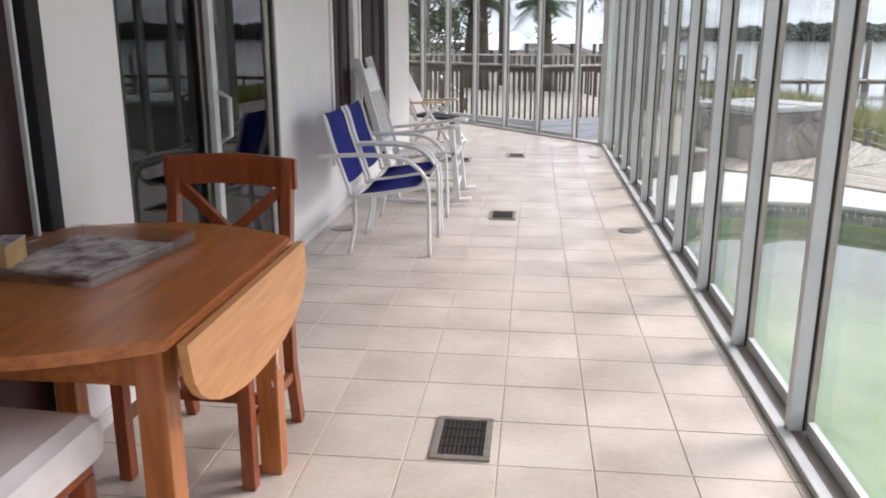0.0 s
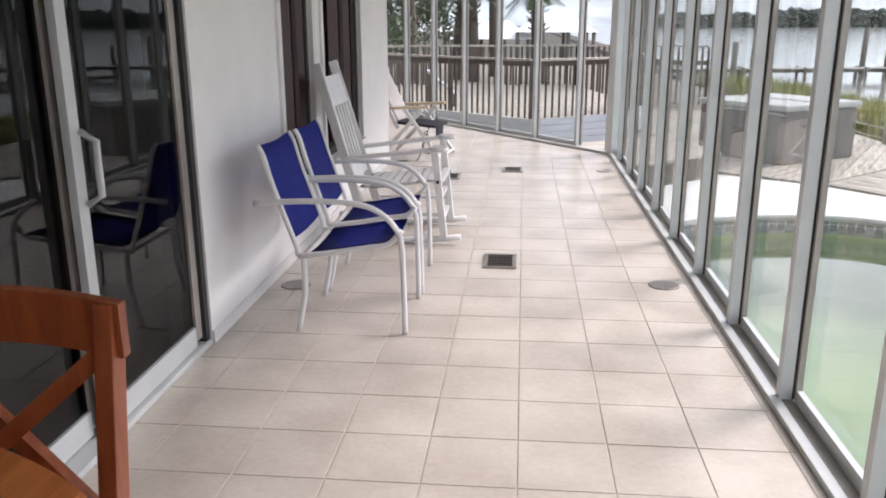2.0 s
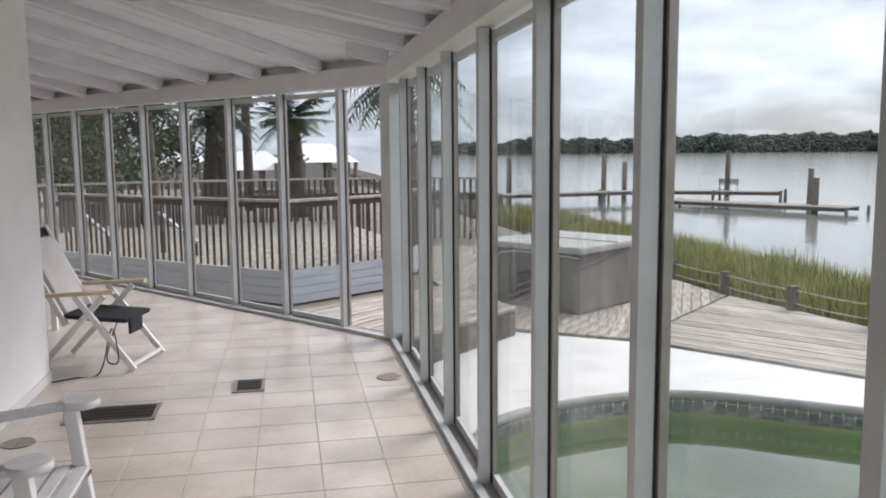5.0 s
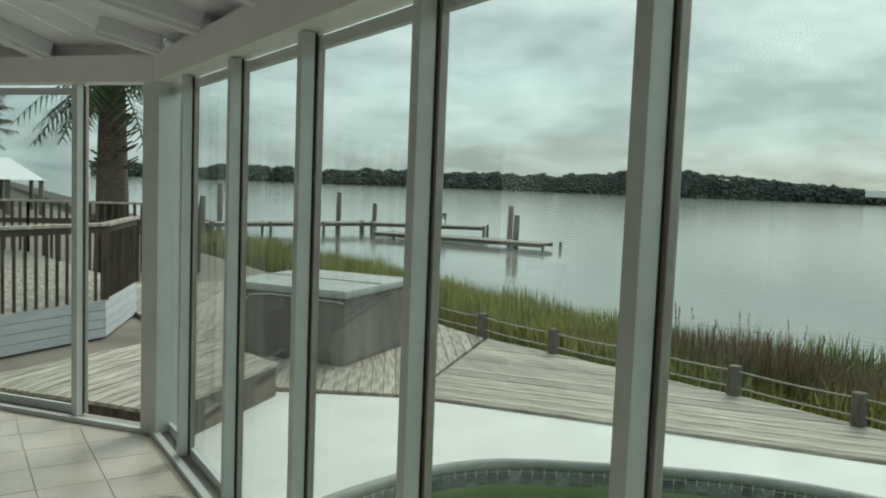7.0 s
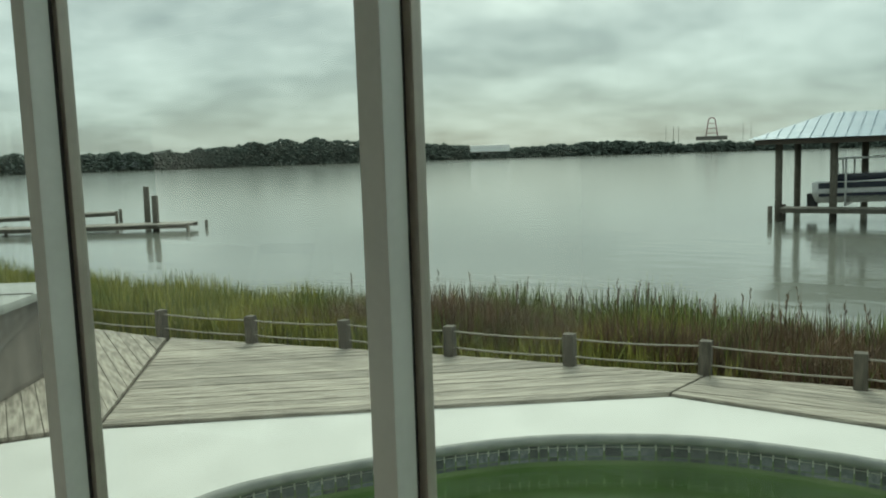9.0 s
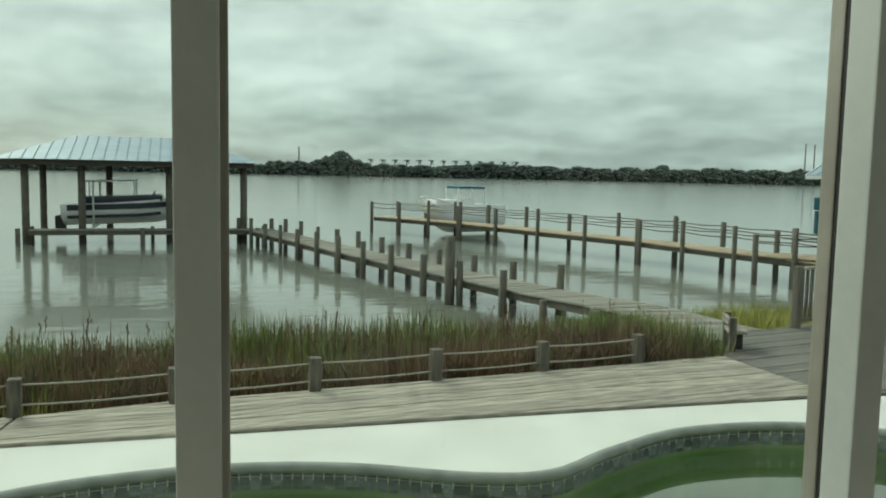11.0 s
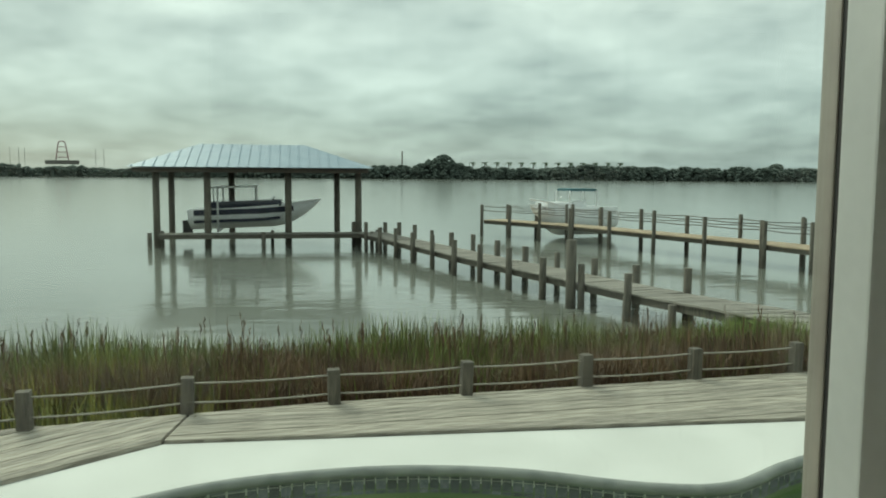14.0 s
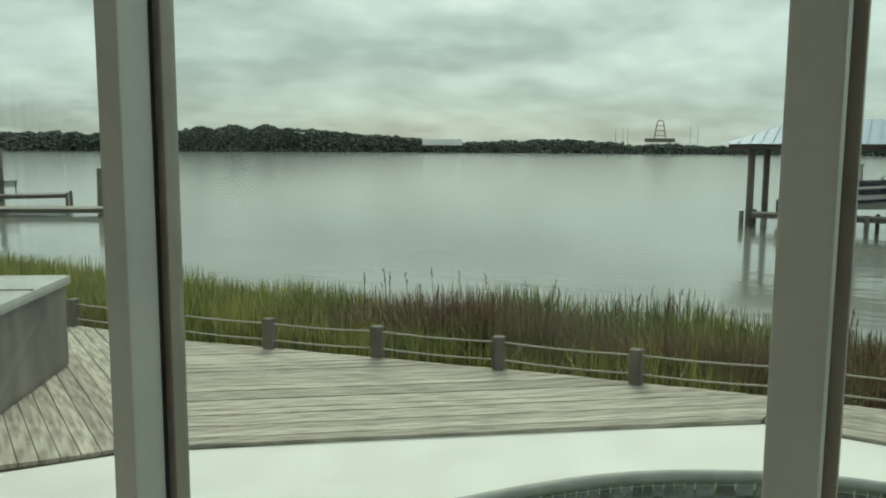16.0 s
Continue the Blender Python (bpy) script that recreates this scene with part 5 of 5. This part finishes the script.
def rocking_chair(at, rz):
    t = thing("rocking_chair", at, "white painted wooden rocking chair with a slatted back", "chair", rz=rz)
    for y in (-0.27, 0.27):
        bm = B()
        pts = []
        for k in range(11):
            x = -0.52 + 0.93 * k / 10
            pts.append((x, y, 0.018 + 0.16 * x * x))
        tube(bm, [(x, y_, z + 0.004) for x, y_, z in pts], 0.021, 8)
        part("rocker", bm, M_white, t)
        part("front_leg", beam(B(), (0.3, y, 0.03), (0.24, y, 0.62), 0.045, 0.045, 0.006), M_white, t)
        part("back_post", beam(B(), (-0.2, y * 0.98, 0.03), (-0.52, y * 0.85, 1.16), 0.035, 0.06, 0.006), M_white, t)
        arm = beam(B(), (-0.34, y * 1.02, 0.56), (0.26, y * 1.08, 0.632), 0.07, 0.024, 0.008)
        tube(arm, [(0.27, y * 1.08, 0.622), (0.27, y * 1.08, 0.648)], 0.062, 16)
        part("armrest", arm, M_white, t)
        part("side_stretcher", beam(B(), (0.28, y, 0.2), (-0.22, y, 0.2), 0.022, 0.022), M_white, t)
    bm = B()
    rows = []
    for x, z in ((0.3, 0.40), (0.24, 0.425), (0.05, 0.39), (-0.15, 0.365), (-0.26, 0.37)):
        rows.append([bm.verts.new((x, -0.26 + 0.52 * k / 4, z)) for k in range(5)])
    for r, s2 in zip(rows, rows[1:]):
        for k in range(4):
            bm.faces.new((r[k], r[k + 1], s2[k + 1], s2[k])).smooth = True
    bmesh.ops.solidify(bm, geom=list(bm.faces), thickness=0.025)
    part("seat", bm, M_white, t)
    part("crest_rail", beam(B(), (-0.43, 0, 0.885), (-0.487, 0, 1.075), 0.445, 0.022, 0.008), M_white, t)
    part("lower_rail", beam(B(), (-0.305, 0, 0.40), (-0.335, 0, 0.50), 0.47, 0.022, 0.006), M_white, t)
    for k in range(5):
        y = -0.168 + 0.084 * k
        part("back_slat", beam(B(), (-0.325, y, 0.48), (-0.44, y, 0.91), 0.036, 0.013), M_white, t)
    for k in range(9):
        x = 0.27 - 0.06 * k
        part("seat_slat", beam(B(), (x, -0.255, 0.425 - 0.1 * (0.27 - x) + (-0.012 if k == 0 else 0)), (x, 0.255, 0.425 - 0.1 * (0.27 - x) + (-0.012 if k == 0 else 0)), 0.046, 0.016, 0.005), M_white, t)
    for y in (-0.28, 0.28):
        part("bolt", box(B(), (0.262, y * 1.075, 0.42), (0.02, 0.01, 0.02), bev=0.004), M_gasket, t)
        part("bolt", box(B(), (-0.305, y * 1.035, 0.42), (0.02, 0.01, 0.02), bev=0.004), M_gasket, t)
    for z in (0.14, 0.28):
        part("front_stretcher", beam(B(), (0.29 - z * 0.1, -0.27, z), (0.29 - z * 0.1, 0.27, z), 0.024, 0.024), M_white, t)


rocking_chair((-1.76, 7.5, 0), 0)


def folding_chair(at, rz):
    t = thing("folding_chair", at, "white folding recliner with wooden arms and navy cloth", "chair", rz=rz)
    t.scale = (0.9, 0.9, 0.88)
    for y in (-0.27, 0.27):
        part("leg", beam(B(), (0.42, y, 0.015), (-0.02, y, 0.6), 0.03, 0.045, 0.006), M_white, t)
        part("leg", beam(B(), (-0.34, y * 0.93, 0.015), (0.2, y * 0.93, 0.6), 0.03, 0.045, 0.006), M_white, t)
        part("armrest", beam(B(), (-0.3, y * 1.05, 0.6), (0.3, y * 1.05, 0.635), 0.065, 0.03, 0.01), M_armwood, t, "pale wooden armrest")
        part("back_post", beam(B(), (-0.12, y * 0.85, 0.36), (-0.5, y * 0.85, 1.1), 0.03, 0.045, 0.006), M_white, t)
    part("back_panel", beam(B(), (-0.18, 0, 0.45), (-0.5, 0, 1.09), 0.44, 0.02, 0.008), M_navy, t, "navy cloth backing")
    part("back_cloth", beam(B(), (-0.15, 0, 0.44), (-0.44, 0, 1.02), 0.37, 0.05, 0.02), M_cloth, t, "off-white padded back")
    part("seat", box(B(), (0.1, 0, 0.41), (0.5, 0.46, 0.035), ry=4, bev=0.012), M_navy, t, "navy cloth seat")
    part("front_flap", box(B(), (0.345, -0.05, 0.34), (0.02, 0.22, 0.13), bev=0.006), M_navy, t)
    part("foot_bar", beam(B(), (0.4, -0.27, 0.05), (0.4, 0.27, 0.05), 0.025, 0.025), M_white, t)


folding_chair((-2.14, 10.92, 0), -14)
bm = B()
tube(bm, [(-1.95, 10.95, 0.36), (-2.0, 10.75, 0.12), (-1.92, 10.72, 0.1), (-1.98, 10.85, 0.3), (-2.05, 10.75, 0.02), (-2.2, 10.7, 0.006), (-2.32, 10.62, 0.006)], 0.005, 6, smooth_n=5)
bmesh.ops.translate(bm, vec=(0, -0.2, 0), verts=list(bm.verts))
solid("extension_lead", bm, M_gasket, "thin black lead trailing on the floor", "electric lead")
st = thing("side_table", (-3.0, 11.9, 0), "low white table beyond the folding chair", "table")
part("tabletop", box(B(), (0, 0, 0.42), (0.6, 0.6, 0.04), bev=0.01), M_white, st)
for x in (-0.25, 0.25):
    for y in (-0.25, 0.25):
        part("leg", box(B(), (x, y, 0.2), (0.045, 0.045, 0.4)), M_white, st)

# drop-leaf table with its leaf hanging
tb = thing("dropleaf_table", (-1.99, 2.65, 0), "orange pine drop-leaf table with one leaf hanging", "table")
bm = B()
prof = []
for k in range(13):
    a = math.pi * k / 12
    prof.append((0.40 - 0.40 * k / 12 * 2 + 0.0, 0.43 + 0.15 * math.sin(a)))
poly = prof + [(-x, -y) for x, y in prof]
prism(bm, poly, 0.722, 0.75)
bmesh.ops.bevel(bm, geom=[e for e in bm.edges if abs(e.verts[0].co.z - e.verts[1].co.z) < 1e-5 and len(e.link_faces) == 2 and any(len(f.verts) > 6 for f in e.link_faces)], offset=0.008, segments=2, affect="EDGES")
part("tabletop", bm, M_pine, tb)
bm = B()
pl = [(-0.43, 0.0)]
for k in range(17):
    a = math.pi * k / 16
    pl.append((-0.43 * math.cos(a) if k else -0.43, -0.02 - 0.2 * math.sin(a) ** 0.7))
pl.append((0.43, 0.0))
lo = [bm.verts.new((0.415 - 0.06 * z, y, 0.738 + z)) for y, z in pl]
hi = [bm.verts.new((0.437 - 0.06 * z, y, 0.738 + z)) for y, z in pl]
bm.faces.new(lo)
bm.faces.new(hi[::-1])
for i in range(len(pl)):
    j = (i + 1) % len(pl)
    bm.faces.new((lo[i], lo[j], hi[j], hi[i]))
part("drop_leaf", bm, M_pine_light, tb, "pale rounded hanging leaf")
for x in (-0.33, 0.33):
    for y in (-0.36, 0.36):
        part("leg", box(B(), (x, y, 0.36), (0.068, 0.068, 0.72), bev=0.006), M_pine_leg, tb)
for y in (-0.36, 0.36):
    part("apron", box(B(), (0, y, 0.665), (0.585, 0.024, 0.1)), M_pine, tb)
for x in (-0.33, 0.33):
    part("apron", box(B(), (x, 0, 0.665), (0.024, 0.645, 0.1)), M_pine, tb)


def cross_chair(at, rz, cushion=False):
    """Wooden chair facing -y, its back to +y."""
    t = thing("dining_chair", at, "reddish wooden dining chair with a crossed back", "chair", "wooden dining chairs", rz=rz)
    for x in (-0.2, 0.2):
        bm = B()
        for a, b in (((x, 0.26, 0), (x, 0.205, 0.25)), ((x, 0.206, 0.245), (x, 0.2, 0.48)), ((x, 0.2, 0.475), (x, 0.27, 0.94))):
            beam(bm, a, b, 0.036, 0.045, 0.004)
        part("rear_leg_and_post", bm, M_chairwood, t)
        part("front_leg", box(B(), (x, -0.2, 0.215), (0.042, 0.042, 0.43), bev=0.005), M_chairwood, t)
        part("side_stretcher", beam(B(), (x, -0.2, 0.2), (x, 0.21, 0.2), 0.02, 0.035), M_chairwood, t)
    part("seat", box(B(), (0, 0, 0.45), (0.45, 0.43, 0.03), bev=0.01), M_chairwood, t)
    bm = B()
    pts = [(-0.23 + 0.46 * k / 8, 0.262 + 0.02 * math.sin(math.pi * k / 8), 0.895 + 0.012 * math.sin(math.pi * k / 8)) for k in range(9)]
    rings = [[bm.verts.new((x, y + dy, z + dz)) for dy, dz in ((-0.012, -0.05), (0.012, -0.05), (0.012, 0.05), (-0.012, 0.05))] for x, y, z in pts]
    for a, b in zip(rings, rings[1:]):
        for k in range(4):
            bm.faces.new((a[k], a[(k + 1) % 4], b[(k + 1) % 4], b[k]))
    bm.faces.new(rings[0][::-1])
    bm.faces.new(rings[-1])
    part("crest_rail", bm, M_chairwood, t)
    part("cross_splat", beam(B(), (-0.185, 0.212, 0.53), (0.185, 0.262, 0.85), 0.022, 0.035), M_chairwood, t)
    part("cross_splat", beam(B(), (0.185, 0.218, 0.53), (-0.185, 0.268, 0.85), 0.022, 0.035), M_chairwood, t)
    part("lower_rail", beam(B(), (-0.19, 0.212, 0.52), (0.19, 0.212, 0.52), 0.022, 0.035), M_chairwood, t)
    part("front_stretcher", beam(B(), (-0.2, 0.0, 0.2), (0.2, 0.0, 0.2), 0.02, 0.035), M_chairwood, t)
    return t


cross_chair((-1.89, 3.1, 0), -2)
for dx, low in ((0.0, 0.30), (0.02, 0.36)):
    solid("cushion_tie", tube(B(), [(-1.655 + dx, 3.0, 0.478), (-1.645 + dx, 2.99, 0.44), (-1.65 + dx, 2.985, 0.38), (-1.64 + dx, 2.98, low)], 0.006, 6, smooth_n=3), M_cloth, "thin off-white cushion tie hanging from a chair seat", "cushion tie", "cushion ties")
cross_chair((-2.02, 2.02, 0), 178)
bm = B()
box(bm, (0, 0, 0.04), (0.44, 0.42, 0.08), bev=0.035)
for v_ in bm.verts:
    v_.co.z += 0.02 * noise.noise(v_.co * 9) + 0.045 * (1 - (v_.co.x / 0.22) ** 2) * (v_.co.z > 0.04)
cu = solid("seat_cushion", bm, M_cloth, "puffy off-white cushion on a wooden chair", "cushion")
cu.matrix_world = pose(-2.0, 2.06, 0.466, 0, 0, -4)

tray = thing("serving_tray", (-2.07, 2.76, 0.751), "clear plastic tray holding printed papers", "tray", rz=-8)
part("base", box(B(), (0, 0, 0.004), (0.38, 0.46, 0.006), bev=0.002), M_plastic, tray)
for x, y, w, d_ in ((0.19, 0, 0.012, 0.47), (-0.19, 0, 0.012, 0.47), (0, 0.23, 0.37, 0.012), (0, -0.23, 0.37, 0.012)):
    part("rim", box(B(), (x, y, 0.022), (w, d_, 0.03), bev=0.004), M_plastic, tray)
solid("paper_sheet", box(B(), (0, 0, 0.003), (0.3, 0.36, 0.006)), M_paper, "printed paper sheet lying in the clear tray", "paper").matrix_world = pose(-2.07, 2.76, 0.7585, 0, 0, -10)
bx = thing("small_box", (-2.25, 2.66, 0.751), "small tan cardboard box on the table", "box", rz=10)
part("carton", box(B(), (0, 0, 0.035), (0.09, 0.12, 0.07), bev=0.003), M_card, bx)
part("flap", box(B(), (0.02, 0, 0.073), (0.06, 0.11, 0.004)), M_paper, bx)


# ---- floor vents, cover discs, tiles ----
def floor_vent(at, w, d, label):
    t = thing("floor_vent", at, label, "floor vent", "floor vents")
    for x, y, sx, sy in ((0, d / 2 - 0.012, w, 0.024), (0, -d / 2 + 0.012, w, 0.024), (w / 2 - 0.012, 0, 0.024, d - 0.05), (-w / 2 + 0.012, 0, 0.024, d - 0.05)):
        part("frame", box(B(), (x, y, 0.004), (sx, sy, 0.008), bev=0.002), M_ventframe, t)
    # thin black plate on the tiles, painted shade in place of an open duct
    part("duct_shade", box(B(), (0, 0, 0.001), (w - 0.05, d - 0.05, 0.002)), M_gasket, t)
    cnt = max(4, int((w - 0.05) / 0.014))
    for k in range(cnt):
        part("slat", box(B(), (-(w - 0.05) / 2 + (w - 0.05) * (k + 0.5) / cnt, 0, 0.0045), (0.005, d - 0.05, 0.005)), M_vent, t)
    for k in range(1, 4):
        part("cross_slat", box(B(), (0, -(d - 0.05) / 2 + (d - 0.05) * k / 4, 0.0065), (w - 0.05, 0.005, 0.003)), M_vent, t)


floor_vent((-1.08, 3.275, 0.001), 0.2, 0.3, "square brown floor vent in a taupe frame")
floor_vent((-1.08, 6.85, 0.001), 0.2, 0.3, "square brown floor vent in a taupe frame")
floor_vent((-1.045, 10.07, 0.001), 0.2, 0.28, "square brown floor vent in a taupe frame")
floor_vent((-1.79, 9.66, 0.001), 0.5, 0.3, "wide dark brown floor grille")
for x, y in ((-0.16, 6.46), (-2.2, 6.29), (-0.14, 10.08), (-2.18, 9.27)):
    bm = B()
    tube(bm, [(0, 0, 0.0), (0, 0, 0.005)], 0.085, 24, 0.08)
    dsc = solid("floor_cover", bm, M_ventframe, "flat round tan cover set in the tiles", "floor cover", "round floor covers")
    dsc.matrix_world = pose(x, y, 0.001)

TS = 0.308
tile_mesh = mesh_of("tile", box(B(), (0, 0, -0.004), (TS - 0.006, TS - 0.006, 0.008), bev=0.0015), M_tile)
rest = []
near = 0
for i in range(-27, 4):
    for j in range(-30, 46):
        x0, y0 = -0.955 + i * TS, 6.50 + j * TS
        xa, xb = max(x0, WX) if y0 < END else x0, min(x0 + TS, -0.002)
        if xb - xa < 0.01 or x0 + TS < (WX if y0 < END - 0.1 else -8.8) + 0.01 or y0 < -2.9:
            continue
        if 0.778 * xb + 0.628 * (y0 + TS - CY) > 0.0:
            cut = clip([(xa, y0), (xb, y0), (xb, y0 + TS), (xa, y0 + TS)], 0.778, 0.628, 0.628 * CY - 0.002)
            if len(cut) > 2:
                rest.append(("cut", cut))
            continue
        whole = xb - xa > TS - 0.001
        if whole and 0.5 < y0 < 10.8 and near < 300 and x0 > WX:
            o = new("tile", tile_mesh)
            o.parent = floor
            o.matrix_basis = pose((xa + xb) / 2, y0 + TS / 2, random.uniform(-0.0006, 0.0006))
            near += 1
        else:
            rest.append(("cut", [(xa, y0), (xb, y0), (xb, y0 + TS), (xa, y0 + TS)]))
bm = B()
for _, c in rest:
    mx, my = sum(q[0] for q in c) / len(c), sum(q[1] for q in c) / len(c)
    prism(bm, [(mx + (x - mx) * 0.982, my + (y - my) * 0.982) for x, y in c], -0.008, 0.0)
part("tile_field", bm, M_tile, floor)["kind"] = "stuff"
